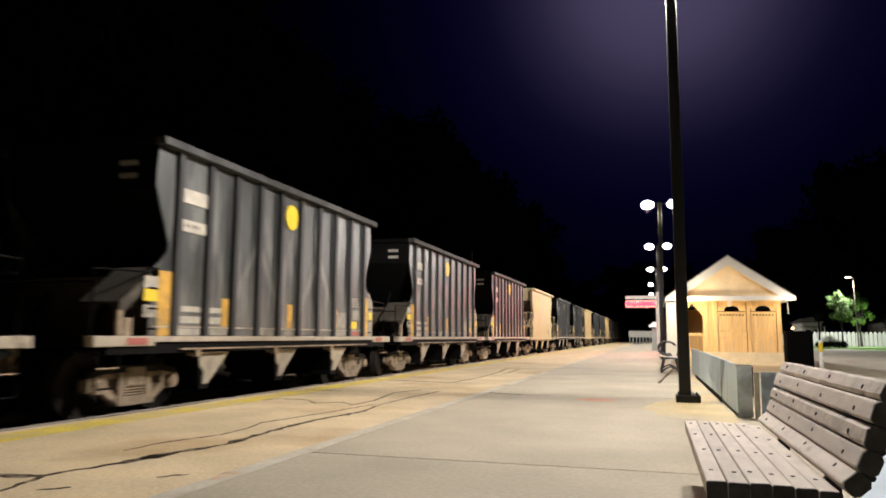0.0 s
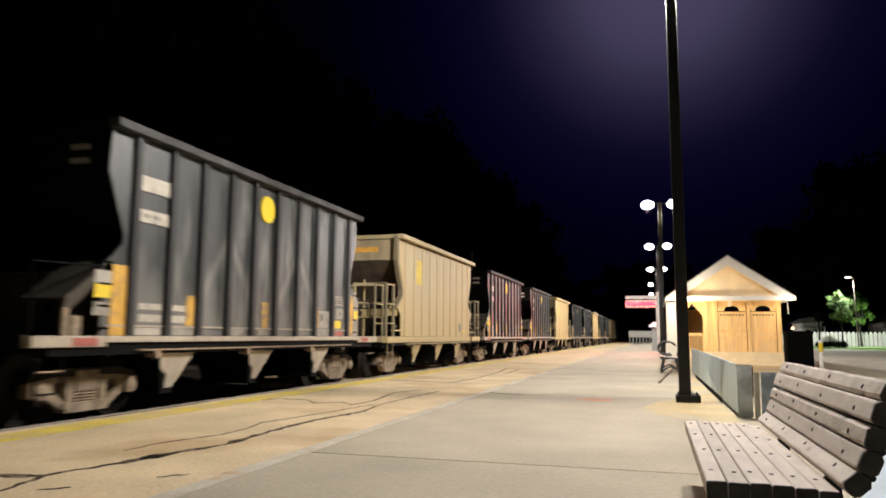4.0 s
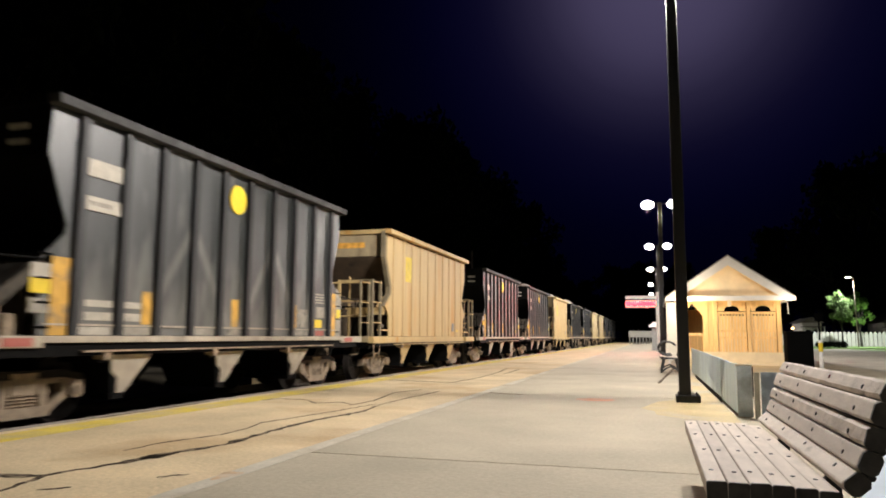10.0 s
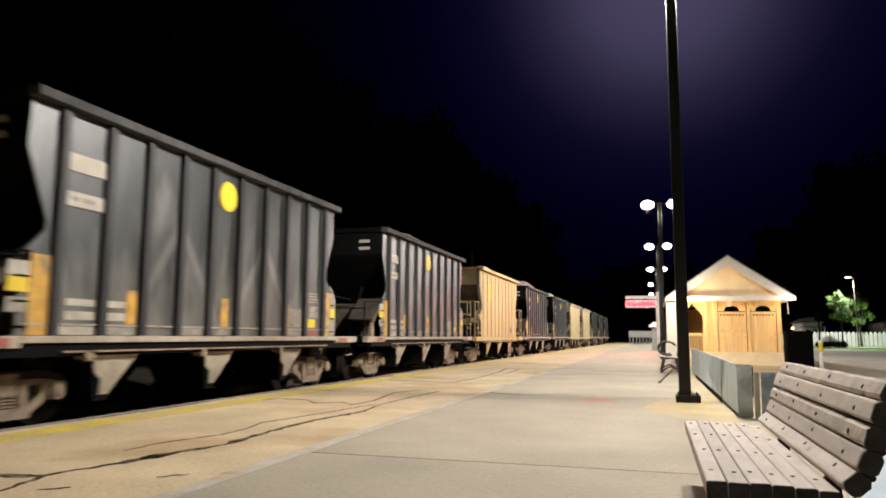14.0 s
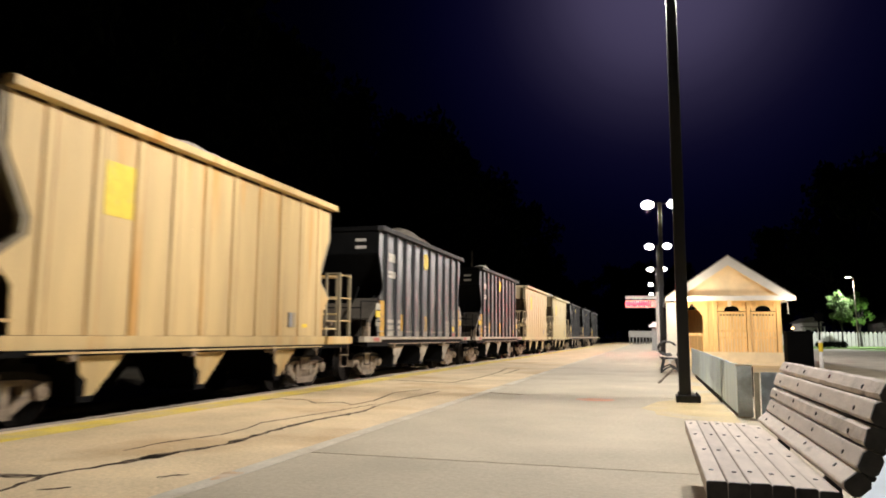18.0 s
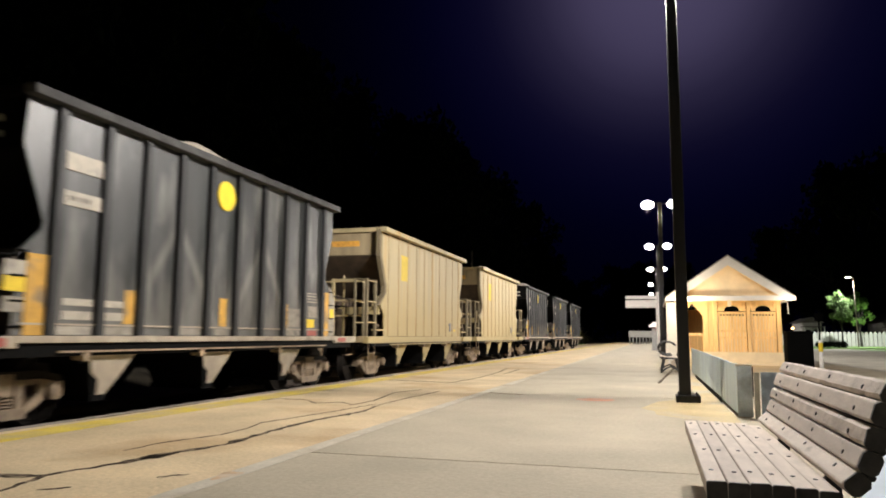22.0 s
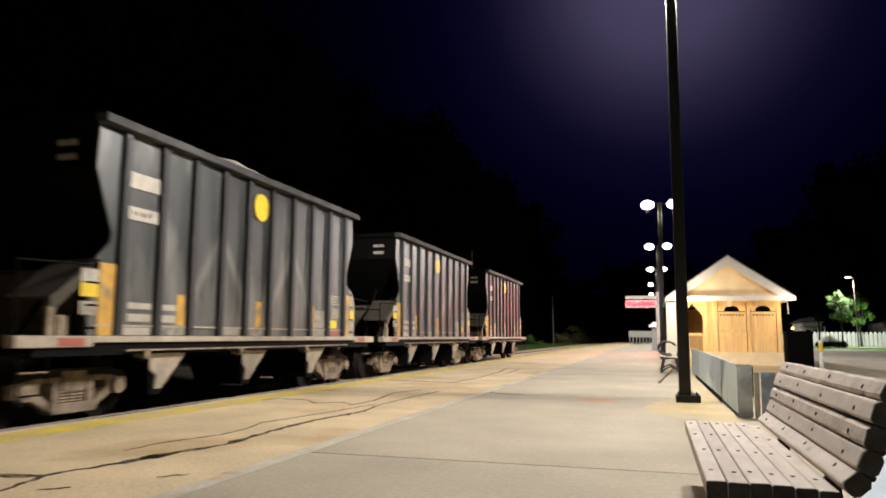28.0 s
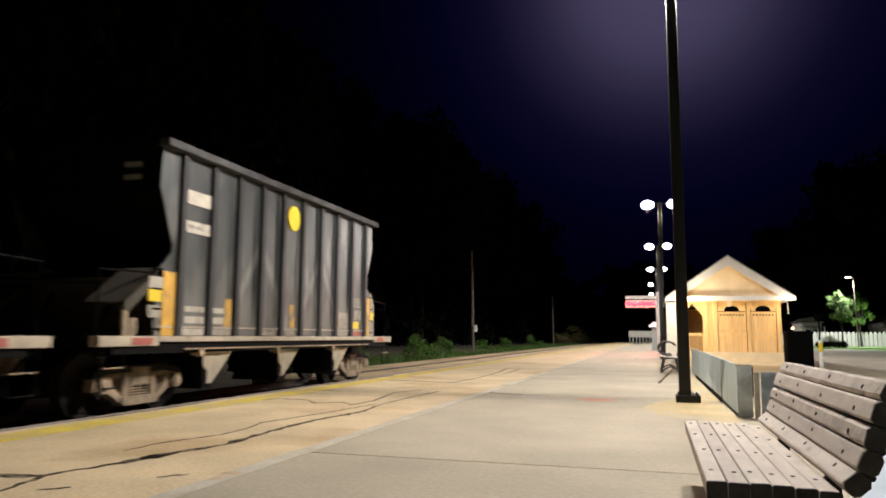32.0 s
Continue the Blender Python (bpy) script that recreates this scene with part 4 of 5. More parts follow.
for y in (B0 + .62, B0 + 2.0):
    bm = bmesh.new()
    pts = [(.24, .342), (.76, .322), (.86, .46), (.9, .6), (.93, .70), (.97, .83), (1.01, .82), (.97, .66), (.94, .5), (.86, .34), (.82, .29), (.38, .31)]
    prism_y(bm, pts, y - .03, y + .03)
    box(bm, .36, .42, y - .03, y + .03, 0, .33)
    box(bm, .80, .86, y - .03, y + .03, 0, .33)
    box(bm, .34, .92, y - .035, y + .035, 0, .03)
    part("frame", bm, IRON, bench, "black iron bench frame")


# ---- second bench with iron scroll ends, along the platform ----
bench2 = thing("iron_bench", "slatted bench with black scrolled iron ends", "bench", (0.12, 22.4, 0))
for y in (0.0, 1.7):
    bm = bmesh.new()
    tube(bm, [(.28 + .26 * math.cos(math.pi * (.15 + .094 * i)), y, .72 + .2 * math.sin(math.pi * (.15 + .094 * i))) for i in range(17)], .028)
    part("scroll", bm, IRON, bench2, "scrolled black iron arm")
    part("leg", R(((.08, y, 0), (.2, y, .46), .03)), IRON, bench2)
    part("leg", R(((.62, y, 0), (.52, y, .46), .03)), IRON, bench2)
    part("seat_bar", R(((.05, y, .46), (.6, y, .42), .03)), IRON, bench2)
    part("back_bar", R(((.58, y, .42), (.72, y, .95), .03)), IRON, bench2)
    bm = bmesh.new()
    tube(bm, [(.08, y, .02), (.22, y, .14), (.35, y, .19), (.48, y, .14), (.62, y, .02)], .025)
    part("brace", bm, IRON, bench2)
for i in range(5):
    part("seat_slat", B((.06 + i * .105, .15 + i * .105, -.03, 1.73, .47 - i * .007, .5 - i * .007), bevel=.006), BENCH_WOOD, bench2)
for i in range(3):
    part("back_slat", B((.6 + i * .04, .63 + i * .04, -.03, 1.73, .58 + i * .13, .68 + i * .13), bevel=.006), BENCH_WOOD, bench2)

def slot(a, b, w):
    a, b = Vector((*a, 0)), Vector((*b, 0))
    n = Vector((-(b - a).y, (b - a).x, 0)).normalized() * w / 2
    bm = bmesh.new()
    lo = [bm.verts.new(p) for p in (a - n, b - n, b + n, a + n)]
    hi = [bm.verts.new(v.co + Vector((0, 0, .012))) for v in lo]
    bm.faces.new(hi)
    for q in range(4):
        bm.faces.new((lo[q], lo[(q + 1) % 4], hi[(q + 1) % 4], hi[q]))
    part("drain_slot", bm, CRACK, pavement, "dark drain slot")


part("side_pad", B((1.3, 3.2, 3.0, 9.9, 0.0, .005)), BLUISH, pavement, "pale bluish pad behind the bench")
slot((.10, 17.5), (.69, 26.5), .06)

# ---- low board fence ----
fence = thing("low_fence", "low pale blue-grey weathered board fence", "fence")
rnd = random.Random(8)
y = 10.36
while y < 22.0:
    w = rnd.uniform(.23, .27)
    h = .695 + rnd.uniform(-.008, .008) + .004 * (y - 10)
    part("board", B((1.05, 1.075, y + .003, y + w, .055, h)), BOARD_GREY, fence)
    y += w
# black strip paints the shade along the boards' foot
part("base_gap", B((1.042, 1.048, 12.7, 20.2, 0, .085)), BLACK, fence, "black strip for the shade under the boards")
for z in (.2, .55):
    part("fence_rail", B((1.075, 1.115, 10.36, 22.1, z, z + .09)), CREAM, fence)
for y in (10.42, 13.3, 16.2, 19.1, 22.0):
    part("fence_post", B((1.12, 1.22, y, y + .1, 0, .66)), CREAM, fence)
corner = thing("fence_corner", "stained grey fence panels with cream posts", "fence")
part("panel", B((1.05, 1.235, 10.33, 10.352, .02, .68)), PANEL_GREY, corner)
part("corner_post", B((1.25, 1.31, 10.22, 10.30, 0, .60)), CREAM, corner)
part("panel", B((1.315, 1.60, 10.12, 10.145, .0, .61)), PANEL_GREY, corner)
part("corner_post", B((1.62, 1.68, 10.12, 10.19, 0, .50)), CREAM, corner)
part("panel", B((1.69, 2.3, 10.1, 10.125, .0, .58)), PANEL_GREY, corner)
part("panel_cap", B((1.04, 1.24, 10.30, 10.36, .682, .70)), CREAM, corner)
# black sliver stands for the shade between panel and post
part("dark_gap", B((1.237, 1.247, 10.31, 10.33, .28, .67)), BLACK, corner)


# ---- wooden shelter ----
def gable_shelter():
    sh = thing("platform_shelter", "golden timber shelter with white-trimmed gable roof and lattice panels", "shelter", (0, 0, 0))
    x0, x1, y0, y1 = .96, 4.72, 30.0, 38.0
    peak, eave = 4.18, 2.58
    xm = 2.83
    ex0, ex1 = xm - 2.33, xm + 2.33
    part("base_board", B((x0 - .02, x1 + .02, y0 - .05, y0 - .005, .125, .5)), SHED_PALE, sh, "pale base board along the front")
    part("floor_slab", B((x0 - .1, x1 + .1, y0 - .1, y1, -.02, .12)), SHED_PALE, sh)
    for x in (x0, 1.89, 2.27, x1 - .16):
        part("post", B((x, x + .16 if x != 1.89 else x + .2, y0, y0 + .16, .12, 2.5), bevel=.01), SHED_WOOD, sh)
    part("post", B((3.50, 3.62, y0, y0 + .14, .12, 2.5)), SHED_WOOD, sh)
    for x in (x0, x1 - .16):
        for y in (33.0, 36.0, y1 - .2):
            part("post", B((x, x + .16, y, y + .16, .12, 2.5)), SHED_WOOD, sh)
    part("front_beam", B((x0 - .05, x1 + .05, y0 - .03, y0 + .17, 2.42, 2.60)), SHED_WOOD, sh)
    for x in (x0, x1 - .16):
        part("side_beam", B((x, x + .16, y0 + .18, y1, 2.42, 2.60)), SHED_WOOD, sh)
    # panels of vertical boards in frames, each with a small arched opening above
    for a, b in ((2.45, 3.48), (3.64, 4.54)):
        panel = part("lattice_panel", B((a, b, y0 + .09, y0 + .11, .2, 2.05)), SHED_PALE, sh, "pale boarded lattice panel")
        n = int((b - a) / .105)
        w = (b - a) / n
        for i in range(n):
            part("board", B((a + i * w + .012, a + (i + 1) * w - .012, y0 + .055, y0 + .09, .3, 2.0)), SHED_WOOD, panel)
            if i:
                part("slot", B((a + i * w - .028, a + i * w + .028, y0 + .052, y0 + .0545, 1.90, 1.955)), BIN, panel, "small dark slot")
        for z in (.22, 1.02, 1.28, 1.98):
            part("cross_rail", B((a, b, y0 + .03, y0 + .054, z, z + .07)), SHED_WOOD, panel)
        # arch: a beam with a half-round cut
        bm = bmesh.new()
        m = (a + b) / 2
        arc = [(m + .27 * math.cos(t), 2.12 + .17 * math.sin(t)) for t in [math.pi * i / 10 for i in range(11)]]
        prism_y(bm, [(a, 2.08), (a, 2.42), (b, 2.42), (b, 2.08), (m + .27, 2.08)] + arc + [(m - .27, 2.08)], y0 + .05, y0 + .12)
        part("arched_header", bm, SHED_WOOD, panel)
        part("dark_screen", B((a, b, y0 + .13, y0 + .14, 2.06, 2.42)), BIN, panel, "dark screen behind the arch")
        for i in (-1, 1):
            part("bracket", B((m + i * .42 - .05, m + i * .42 + .05, y0 + .0, y0 + .04, 2.2, 2.4), bevel=.01), SHED_WOOD, panel)
    part("infill_board", B((2.092, 2.268, y0 + .04, y0 + .1, .12, 2.42)), SHED_WOOD, sh)
    # open bay with braces and railing
    for s, x in ((1, x0 + .16), (-1, 1.89)):
        bm = bmesh.new()
        prism_y(bm, [(x, 1.9), (x, 2.42), (x + s * .42, 2.42)], y0 + .04, y0 + .12)
        part("knee_brace", bm, SHED_WOOD, sh)
    rail = part("railing", B((x0 + .16, 1.89, y0 + .03, y0 + .13, 1.12, 1.22), (x0 + .16, 1.89, y0 + .05, y0 + .11, .3, .36)), SHED_WOOD, sh)
    for i in range(8):
        x = x0 + .22 + i * .096
        part("baluster", B((x, x + .035, y0 + .06, y0 + .1, .36, 1.12)), SHED_WOOD, rail)
    # back and sides
    part("back_wall", B((x0, x1, y1 - .04, y1, .12, 2.42)), SHED_WOOD, sh)
    for x in (x0 + .06, x1 - .1):
        part("side_wall", B((x, x + .04, y0 + .18, y1 - .05, .12, 2.42)), SHED_WOOD, sh)
    part("ceiling_boards", B((x0, x1, y0 + .2, y1 - .05, 2.61, 2.64)), SHED_PALE, sh)
    # gable with a recessed panel, fascia boards, roof
    slope = (peak - eave) / (ex1 - xm)
    bm = bmesh.new()
    prism_y(bm, [(ex0 + .25, eave + .03), (ex1 - .25, eave + .03), (xm, peak - .22)], y0 - .08, y0 - .04)
    part("gable_board", bm, SHED_PALE, sh, "pale timber gable panel")
    for s in (-1, 1):
        e = xm + s * (ex1 - xm)
        bm = bmesh.new()
        prism_y(bm, [(e, eave), (e, eave - .12), (e - s * .32, eave - .12), (xm, peak - .36), (xm, peak)], y0 - .62, y0 - .56)
        part("bargeboard", bm, ROOF_TRIM, sh, "white bargeboard")
        bm = bmesh.new()
        prism_y(bm, [(e, eave + .0), (e, eave + .05), (xm, peak + .06), (xm, peak + .0)], y0 - .60, y1 + .3)
        part("roof_slope", bm, SHINGLE, sh, "grey shingle roof slope")
        bm = bmesh.new()
        prism_y(bm, [(e - s * .1, eave - .02), (e - s * .1, eave - .05), (xm, peak - .16), (xm, peak - .12)], y0 - .55, y0 - .085)
        part("soffit", bm, SHED_WOOD, sh, "golden timber soffit")
        part("eave_trim", B((*sorted((e, e - s * .04)), y0 - .54, y1 + .3, eave - .1, eave - .02)), ROOF_TRIM, sh)
    part("tie_beam", B((ex0 + .1, ex1 - .1, y0 - .62, y0 - .5, eave - .12, eave + .06)), ROOF_TRIM, sh, "white tie beam across the gable")
    part("pendant", B((xm - .06, xm + .06, y0 - .64, y0 - .5, eave - .35, eave - .1), bevel=.01), SHED_PALE, sh)
    bm = bmesh.new()
    rod(bm, (x1 - .02, y0 - .1, 2.42), (x1 + .22, y0 - .1, 2.42), .02)
    rod(bm, (x1 + .22, y0 - .1, 2.42), (x1 + .24, y0 - .1, 1.95), .015)
    part("downpipe", bm, ROOF_TRIM, sh)
    bm = bmesh.new()
    bmesh.ops.create_uvsphere(bm, u_segments=12, v_segments=8, radius=.09, matrix=pose(1.25, 28.95, 2.5))
    part("porch_lamp", bm, DIM_LENS, sh, "small glowing porch lamp", smooth=True)
    part("lamp_bracket", R(((1.25, 28.95, 2.56), (1.25, 29.4, 2.6), .015), n=6), ROOF_TRIM, sh)


gable_shelter()
part("paver_apron", B((1.3, 4.9, 22.3, 29.8, 0.0, .006)), EDGE_PAVING, pavement, "tan paving before the shelter")

# white board at the shelter's track-side corner
nb = thing("notice_board", "white notice board beside the shelter's corner post", "notice board", (.72, 29.86, 0))
part("board", B((-.2, .2, -.02, .02, .15, 2.42), bevel=.005), WHITE_WALL, nb)
part("leg", B((-.16, -.1, .022, .07, 0, 2.3)), ROOF_TRIM, nb)
part("leg", B((.1, .16, .022, .07, 0, 2.3)), ROOF_TRIM, nb)

# ---- scrolling message sign ----
sign = thing("message_sign", "white-framed scrolling red message sign on a pole", "sign")
SX0, SX1, SY = -1.72, 0.2, 51.0
part("sign_pole", R(((.34, SY, 0), (.34, SY, 4.1), .11), n=14), ROOF_TRIM, sign, "white sign pole")
part("housing", B((SX0 - .05, SX1 + .1, SY - .10, SY + .16, 3.04, 3.09), (SX0 - .05, SX1 + .1, SY - .10, SY + .16, 3.5, 3.56), (SX0 - .05, SX0, SY - .10, SY + .16, 3.09, 3.5), (SX1, SX1 + .1, SY - .10, SY + .16, 3.09, 3.5), (SX0, SX1, SY + .12, SY + .15, 3.09, 3.5)), ROOF_TRIM, sign, "white sign frame")
part("display_back", B((SX0, SX1, SY - .02, SY - .012, 3.09, 3.5)), GREY_PLATE, sign, "grey display back")
part("header_board", B((SX0 - .05, SX1 + .2, SY - .06, SY + .1, 3.64, 3.86)), ROOF_TRIM, sign, "white board over the sign")
part("bracket", B((SX1 + .1, .3, SY - .02, SY + .04, 3.3, 3.4), (SX1 - .1, .3, SY - .02, SY + .04, 3.78, 3.84)), GALV, sign)
LED_COLUMNS, LED_PLACES = [], []
n_led = 14
wl = (SX1 - SX0) / n_led
for i in range(n_led):
    bm = bmesh.new()
    h = [.12, .14, .10, .14, .13, .08, .14, .12, .14, .09, .14, .13, .14, .11][i]
    bm.faces.new([bm.verts.new(p) for p in ((-wl * .42, -.006, -h), (wl * .42, -.006, -h), (wl * .42, -.006, h), (-wl * .42, -.006, h))])
    col = part("led_column", bm, LED_RED, sign, "red glowing column of the message")
    bm = bmesh.new()
    box(bm, -wl * .497, wl * .497, -.004, .004, -.19, .19)
    part("led_backing", bm, ROOF_TRIM, col, "pale back of the display column")
    LED_COLUMNS.append(col)
    LED_PLACES.append((SX0 + (i + .5) * wl, SY - .03, 3.3))
hood = thing("pay_machine", "small white-hooded machine with a red pilot lamp", "machine", (.2, 60, 0))
part("body", B((-.3, .3, -.2, .25, 0, 1.75), bevel=.02), GREY_PLATE, hood)
bm = bmesh.new()
prism_y(bm, [(-.5, 1.85), (.42, 1.85), (.42, 2.0), (.2, 2.25), (-.15, 2.25), (-.5, 1.95)], -.45, .35)
part("hood", bm, ROOF_TRIM, hood, "white sloping hood")
part("bracket", B((-.06, .06, .0, .1, 1.75, 1.85)), GALV, hood)
bm = bmesh.new()
bmesh.ops.create_uvsphere(bm, u_segments=10, v_segments=6, radius=.05, matrix=pose(.22, -.24, 1.6))
part("pilot_lamp", bm, RED_LENS, hood, "small glowing red lamp", smooth=True)

# white low railing at the platform's far end
wall_end = thing("white_railing", "low white railing at the platform's far end", "railing")
for i in range(9):
    part("post", B((-3.3 + i * .46, -3.18 + i * .46, 108.0, 108.1, 0, 1.0)), PICKET_PAINT, wall_end)
part("top_board", B((-3.4, .6, 107.9, 108.0, 1.0, 1.92)), PICKET_PAINT, wall_end)

# ---- bin, bollard, road ----
binn = thing("litter_bin", "large black square litter bin", "bin", (4.98, 28.4, 0.0))
part("body", B((-.42, .42, -.4, .4, .04, 1.22), bevel=.03), BIN, binn)
part("lid", B((-.45, .45, -.43, .43, 1.2, 1.3), bevel=.03), BIN, binn)
boll = thing("bollard", "white bollard with a yellow band", "bollard", (5.4, 26.9, 0))
part("post", R(((0, 0, 0), (0, 0, .98), .065), n=14), ROOF_TRIM, boll)
part("band", R(((0, 0, .6), (0, 0, .9), .069), n=14), YELLOW_MARK, boll, "yellow band")
sp = thing("sign_post", "thin dark sign post beside the road", "post", (6.6, 33.0, 0))
part("post", R(((0, 0, 0), (0, 0, 2.1), .035)), BIN, sp)
part("small_plate", B((-.16, .16, -.05, -.038, 1.75, 2.1)), BIN, sp)

gl = thing("marker_lamp", "small orange marker lamp on a short post", "lamp", (10.2, 60.0, -.05))
part("post", R(((0, 0, 0), (0, 0, 1.75), .04)), BIN, gl)
bm = bmesh.new()
bmesh.ops.create_uvsphere(bm, u_segments=12, v_segments=8, radius=.09, matrix=pose(0, 0, 1.84))
part("lens", bm, ORANGE_LENS, gl, "glowing orange lens", smooth=True)

road = solid("road", B((7.02, 60, -20, 84, GROUND + .02, -.05)), ASPHALT, "grey asphalt parking road", "road", kind="structure")
part("kerb", B((7.0, 7.016, -20, 84, GROUND + .02, -.02)), EDGE_STONE, road)
part("side_verge", B((19.0, 58, 58, 83.9, -.055, -.035)), GRASS, road, "strip of lit grass at the road's side")
verge = solid("verge", B((9, 70, 84.0, 112, GROUND + .05, .08)), GRASS, "lit green grass verge beyond the road", "grass", kind="structure")


def picket_mesh():
    bm = bmesh.new()
    prism_y(bm, [(-.205, .0), (.205, .0), (.205, 1.62), (.11, 1.78), (0, 1.86), (-.11, 1.78), (-.205, 1.62)], 0, .022)
    return data("picket", bm, PICKET_PAINT)


pf = thing("picket_fence", "white wooden picket fence beyond the road", "fence", (0, 100.0, .05))
pk = picket_mesh()
for i in range(52):
    p = part("picket", pk, None, pf)
    p.location = (15.65 + i * .48, 0, 0)
for z in (.4, 1.25):
    part("fence_rail", B((15.4, 40.4, .024, .07, z, z + .1)), PICKET_PAINT, pf)

hedge = bmesh.new()
rnd = random.Random(3)


def leaves(bm, centre, radii, count, size, rnd, hollow=.5):
    for _ in range(count):
        v = Vector((rnd.gauss(0, 1), rnd.gauss(0, 1), rnd.gauss(0, 1))).normalized() * rnd.uniform(hollow, 1.0)
        p = Vector((centre[0] + v.x * radii[0], centre[1] + v.y * radii[1], centre[2] + v.z * radii[2]))
        q = Euler((rnd.uniform(0, 6.3), rnd.uniform(0, 6.3), rnd.uniform(0, 6.3))).to_matrix()
        s = size * rnd.uniform(.6, 1.3)
        bm.faces.new([bm.verts.new(p + q @ Vector(c)) for c in ((-s * .5, 0, 0), (0, -s * .28, .1 * s), (s * .5, 0, 0), (0, s * .28, .1 * s))])


for i in range(14):
    leaves(hedge, (16.8 + i * .2, 85.0, .42), (.3, .4, .36), 120, .16, rnd)
solid("hedge", hedge, LEAF_NIGHT, "low clipped hedge in night-darkened green", "hedge", kind="stuff")


def tree(name, label, at, height, crown, mat, seed, clumps, per, leaf, trunk=.14, group=""):
    rnd = random.Random(seed)
    t = thing(name, label, "tree", at, group)
    bm = bmesh.new()
    pts = [Vector((0, 0, 0))]
    for i in range(1, 6):
        pts.append(Vector((rnd.uniform(-.1, .1) * i * trunk * 2, rnd.uniform(-.1, .1) * i * trunk * 2, height * .75 * i / 5)))
    for i in range(5):
        rod(bm, pts[i], pts[i + 1], trunk * (1 - .17 * i), trunk * (1 - .17 * (i + 1)), n=8)
    cm = bmesh.new()
    for c in range(clumps):
        a = rnd.uniform(0, 6.28)
        f = rnd.uniform(.15, 1)
        zc = rnd.uniform(-.9, .95)
        rr = math.sqrt(max(.05, 1 - zc * zc)) * f
        p = Vector((crown[0] * rr * math.cos(a), crown[1] * rr * math.sin(a), crown[3] + crown[2] * zc))
        b = pts[2].lerp(pts[5], rnd.random())
        if b.z < p.z + .5:
            rod(bm, b, p, trunk * .25, trunk * .06, n=5)
        k = rnd.uniform(.22, .36)
        leaves(cm, p, (crown[0] * k, crown[1] * k, crown[2] * k * .8), per, leaf, rnd, .3)
    part("trunk", bm, BARK, t)
    part("crown", cm, mat, t, "loose leafy crown")
    return t


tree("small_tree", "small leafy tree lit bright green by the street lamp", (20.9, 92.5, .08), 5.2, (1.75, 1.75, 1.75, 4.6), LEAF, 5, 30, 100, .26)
tree("small_tree", "dim leafy tree behind the street lamp", (24.4, 99.0, .08), 4.8, (1.5, 1.5, 1.9, 4.6), WEED, 9, 20, 70, .26)
st = thing("street_lamp", "slim street lamp with a lit head", "lamp", (22.15, 91.0, .08))
part("pole", R(((0, 0, 0), (-.15, 0, 7.8), .09, .06)), BULKHEAD, st)
part("arm", R(((-.15, 0, 7.75), (-.6, 0, 7.95), .04)), GALV, st)
bm = bmesh.new()
box(bm, -1.0, -.35, -.16, .16, 7.88, 8.06, bevel=.05)
h = part("lamp_head", bm, GALV, st)
part("lens", B((-.95, -.42, -.13, .13, 7.84, 7.876)), LENS, h, "glowing lens")


def small_house(at, w, d, hgt, label):
    ho = thing("house", label, "house", at)
    part("wall", B((-w / 2, w / 2, 0, d, 0, hgt)), WHITE_WALL, ho)
    bm = bmesh.new()
    prism_y(bm, [(-w / 2 - .4, hgt), (w / 2 + .4, hgt), (0, hgt + w * .32)], -.4, d + .4)
    part("roof", bm, SHINGLE, ho)
    nw = 2 if w < 3 else 3
    for i in range(nw):
        x = -w / 2 + w * (i + .5) / nw
        win = part("window", B((x - .45, x + .45, -.05, -.004, 1.0, 2.2)), BIN, ho, "dark window")
        part("window_frame", B((x - .52, x + .52, -.06, -.052, 2.2, 2.3), (x - .52, x + .52, -.06, -.052, .9, 1.0)), ROOF_TRIM, win)
    part("porch_roof", B((-w / 2 - .2, w / 2 + .2, -1.8, 0, 2.5, 2.65)), SHINGLE, ho)
    for i in range(4):
        x = -w / 2 + w * i / 3
        part("porch_post", B((x - .07, x + .07, -1.75, -1.6, 0, 2.5)), ROOF_TRIM, ho)
    return ho


small_house((21.9, 114, .08), 2.5, 8, 3.2, "small white house with a porch in the dark")
small_house((34.0, 114, .08), 6, 8, 3.2, "white house with a porch behind the picket fence")

# ---- far side of the track: poles, weeds, dark trees ----
def utility_pole(at, h, label, box_z=None, thick=.12):
    u = thing("utility_pole", label, "utility pole", at, group="poles beyond the track")
    part("pole", R(((0, 0, 0), (-.12, 0, h), thick, thick * .7)), UTILITY, u)
    if box_z:
        part("meter_box", B((.08, .32, -.2, -.02, box_z, box_z + .5), bevel=.02), ROOF_TRIM, u, "white meter box")
    return u


utility_pole((-13.0, 52.8, -.3), 7.8, "wooden utility pole with a white box", 1.65)
utility_pole((-14.0, 106.0, -.3), 7.2, "plain wooden utility pole", thick=.1)
utility_pole((-14.0, 178.0, -.3), 3.8, "short far wooden pole")

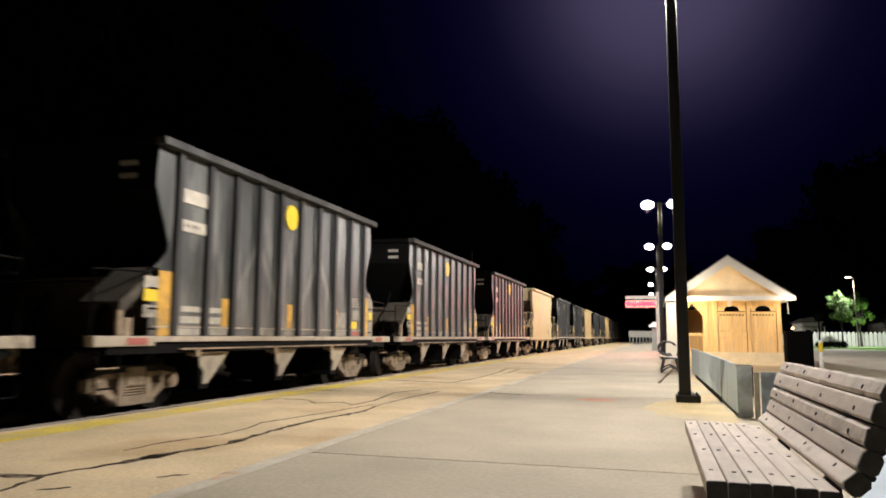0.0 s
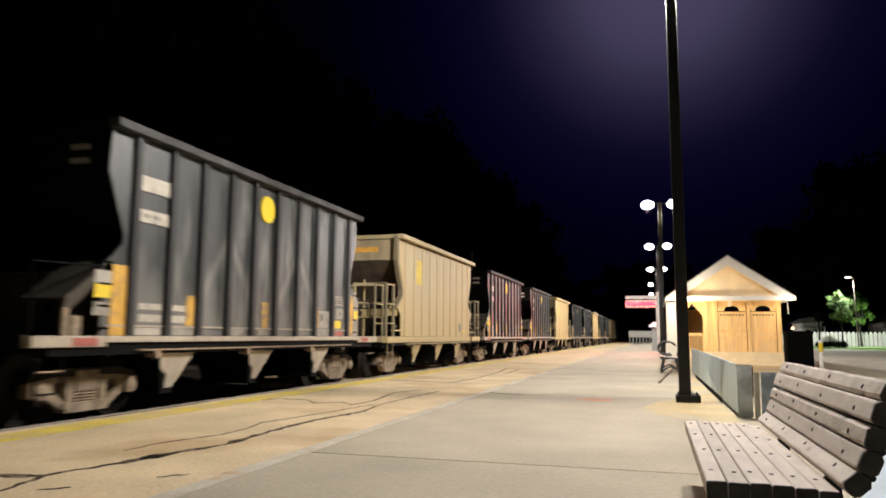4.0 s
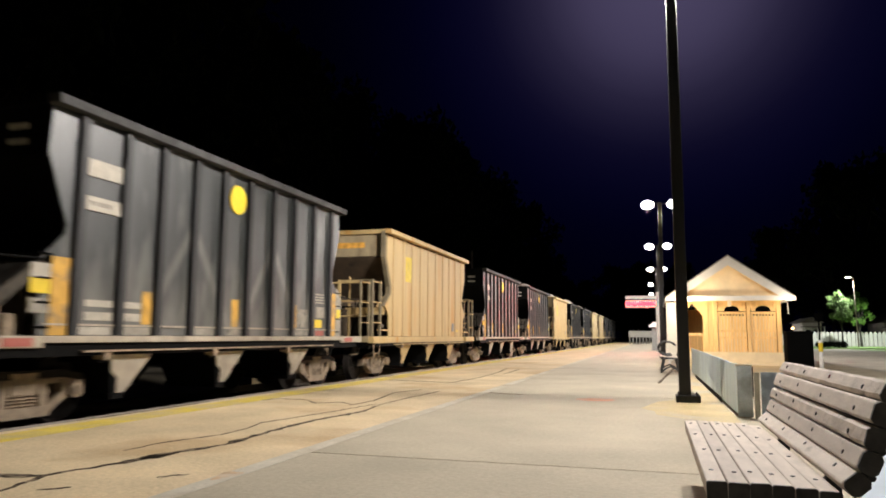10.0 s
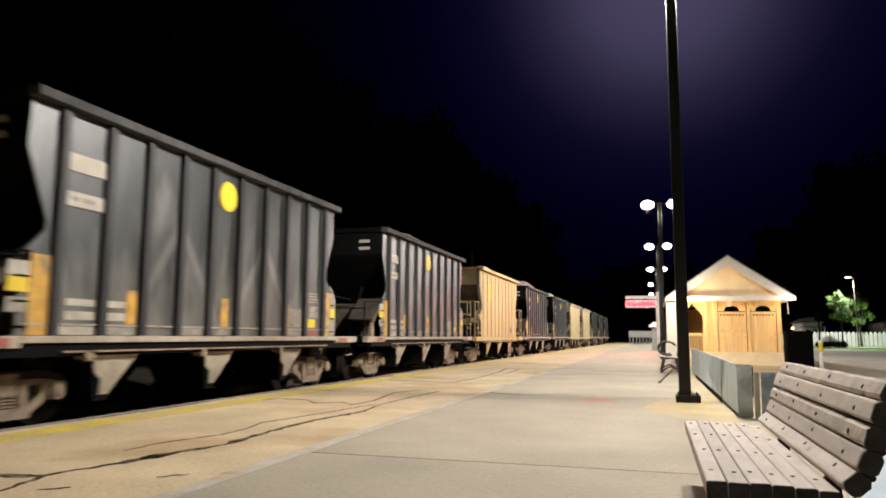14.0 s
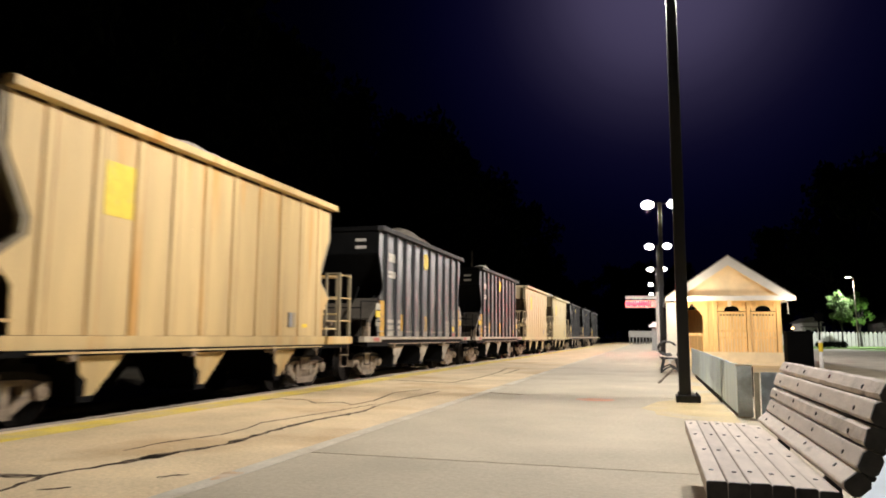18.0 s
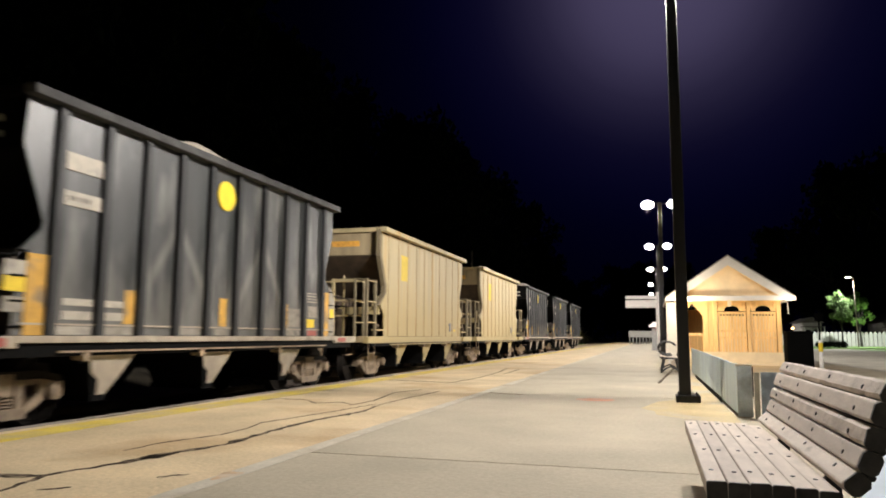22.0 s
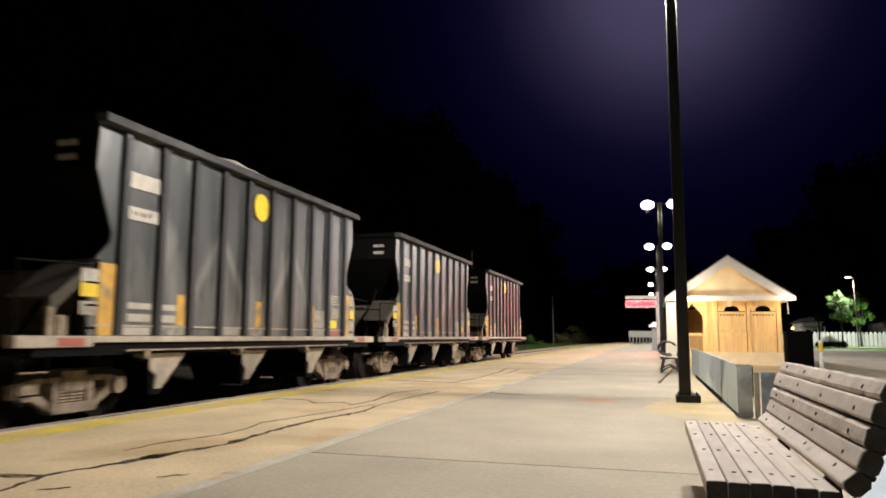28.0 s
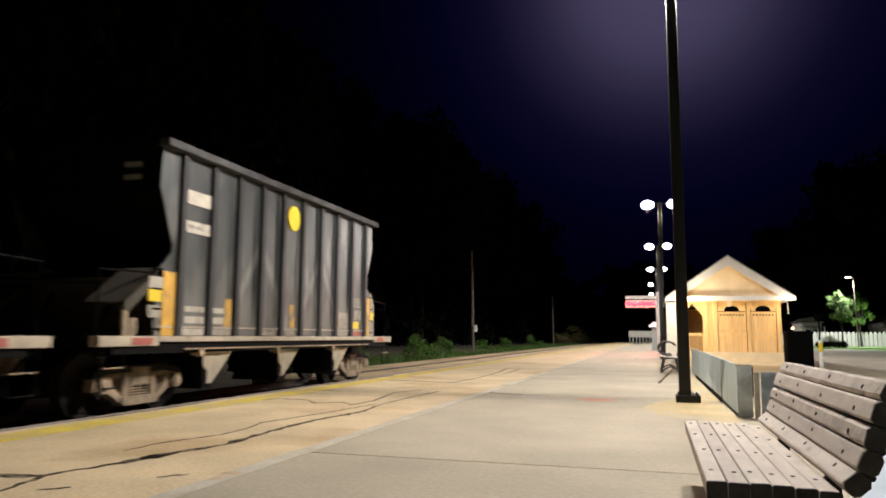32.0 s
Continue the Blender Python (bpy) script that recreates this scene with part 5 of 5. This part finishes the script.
grass = bmesh.new()
rnd = random.Random(11)
for i in range(9000):
    y = 27 + 110 * rnd.random() ** 1.5
    x = -11.9 - 6.0 * rnd.random() ** 1.2
    h = rnd.uniform(.03, .22)
    a = rnd.uniform(0, 3.14)
    dx, dy = .03 * math.cos(a), .03 * math.sin(a)
    z = GROUND + .1
    grass.faces.new([grass.verts.new(p) for p in ((x - dx, y - dy, z), (x + dx, y + dy, z), (x + rnd.uniform(-.1, .1), y + rnd.uniform(-.1, .1), z + .1 + h))])
solid("weeds", grass, WEED, "rough green weeds beside the track", "grass", kind="stuff")
for i, (x, y, r, h, n, dry) in enumerate([(-13.3, 40.6, .75, 1.9, 15, 0), (-13.2, 42.6, .55, .8, 7, 0), (-13.6, 46.5, .7, 1.15, 8, 0), (-13.9, 49.5, .6, .9, 7, 0), (-14.9, 34.5, .8, 1.2, 6, 0), (-15.4, 66, .9, .9, 7, 0), (-15.2, 76, .9, 1.1, 8, 0),
                                         (-14.6, 92, 1.3, 1.3, 9, 0), (-14.4, 118, 1.5, 1.7, 11, 1), (-14.2, 132, 1.9, 3.0, 15, 1), (-14.0, 143, 1.9, 2.9, 14, 1), (-13.6, 156, 1.6, 1.7, 11, 1)]):
    # loose clumps on bent stems, fuller towards the foot
    b = bmesh.new()
    rr = random.Random(40 + i)
    for c in range(n):
        k = rr.random()
        w = r * (1.05 - .65 * k)
        cx, cy, cz = x + rr.uniform(-1, 1) * w, y + rr.uniform(-1, 1) * w, GROUND + .25 + (h - .2) * k
        leaves(b, (cx, cy, cz), (r * .42, r * .42, r * .34), 46, .12 + .05 * r, rr)
        rod(b, (x + rr.uniform(-.3, .3) * r, y + rr.uniform(-.3, .3) * r, GROUND), (cx, cy, cz + .15), .02, .008, n=4)
    solid("bush", b, DRY_WEED if dry else WEED, "wild brownish bush beyond the track" if dry else "wild green bush beyond the track", "bush", group="bushes beyond the track")

proto = [tree("tree", "tall dark tree in the night beyond the track", (-24, 30, -.3), 15, (6, 6, 6.5, 9.5), LEAF_NIGHT, 21, 46, 130, .8, .3, "trees beyond the track"),
         tree("tree", "tall dark tree in the night beyond the track", (-27, 45, -.3), 18, (6.5, 6.5, 8, 11.5), LEAF_NIGHT, 22, 50, 130, .8, .34, "trees beyond the track")]
proto.append(tree("tree", "very tall dark tree in the night beyond the track", (-27, 22, -.3), 27, (8.5, 8.5, 12, 16), LEAF_NIGHT, 23, 70, 150, 1.0, .42, "trees beyond the track"))
for i, (x, y, k) in enumerate([(-9, 262, 1), (-3, 275, 2), (4, 268, 1), (10, 280, 2), (16, 266, 1), (-14, 285, 2), (-27, 96, 2), (-28, 84, 2), (-27, 122, 2), (-26, 150, 2), (-26, 6, 2), (-30, 36, 2), (-32, 54, 2), (-33, 72, 2), (-24, -8, 2), (-36, 14, 2), (-23, 12, 1), (-27, 60, 0), (-24, 74, 1), (-27, 90, 0), (-26, 108, 1), (-25, 130, 0), (-24, 160, 1), (-23, 200, 0), (-22, 250, 1), (-30, 20, 0), (-31, 82, 1), (-28, 118, 1), (-36, 40, 0)]):
    copy_thing(proto[k], pose(x, y, -.3, 0, 0, 57 * i))
for i, (x, y, k) in enumerate([(30, 124, 2), (42, 128, 2), (21, 134, 1), (52, 126, 2), (36, 118, 2), (26, 120, 0), (47, 112, 2)]):
    t = copy_thing(proto[k], pose(x, y, -.3, 0, 0, 71 * i))
    t["label"], t["group"] = "tall dark tree behind the houses", "trees behind the houses"

under = bmesh.new()
rnd = random.Random(77)
for i in range(60):
    leaves(under, (-24 + 50 * rnd.random(), 252 + 25 * rnd.random(), rnd.uniform(.3, 5)), (3.2, 2.5, 2.2), 40, 1.1, rnd, .2)
for i in range(260):
    y = -10 + 260 * rnd.random()
    x = -21 - 12 * rnd.random()
    leaves(under, (x, y, rnd.uniform(.3, 4.5)), (2.2, 2.2, 1.5), 45, .9, rnd, .2)
solid("undergrowth", under, LEAF_NIGHT, "dark undergrowth below the trees", "undergrowth", kind="stuff")


# ---- what moves ----
def motions():
    times = [i * 0.5 for i in range(65)]
    for k, c in enumerate(CARS):
        walk(c, [(t, pose(CAR_X, lead(t) + (k - 1) * PITCH + SLACK.get(k, 0), RAIL_Z)) for t in times])
    # wheels roll with the train, a fifth of a turn a step
    tenths = [i * 0.1 for i in range(321)]
    turns = [(t, math.degrees((lead(0) - lead(t)) / WHEEL_R)) for t in tenths]
    for c in CARS:
        for truck in c.children:
            if truck.name.startswith("truck"):
                for w in truck.children:
                    if w.name.startswith("wheelset"):
                        at = w.location.copy()
                        walk(w, [(t, pose(at.x, at.y, at.z, a, 0, 0)) for t, a in turns])
    for i, col in enumerate(LED_COLUMNS):
        f = i / (len(LED_COLUMNS) - 1)
        off, on = 19.15 - 1.35 * f, 23.7 - 1.3 * f
        at = LED_PLACES[i]
        rows = [(0, 0)]
        for t0, a in ((off, 0), (on, 180)):
            rows += [(t0 - .1, a), (t0 - .0334, a + 60), (t0 + .0334, a + 120), (t0 + .1, a + 180)]
        rows.append((32, 360))
        walk(col, [(t, pose(*at, 0, 0, a)) for t, a in rows])


motions()
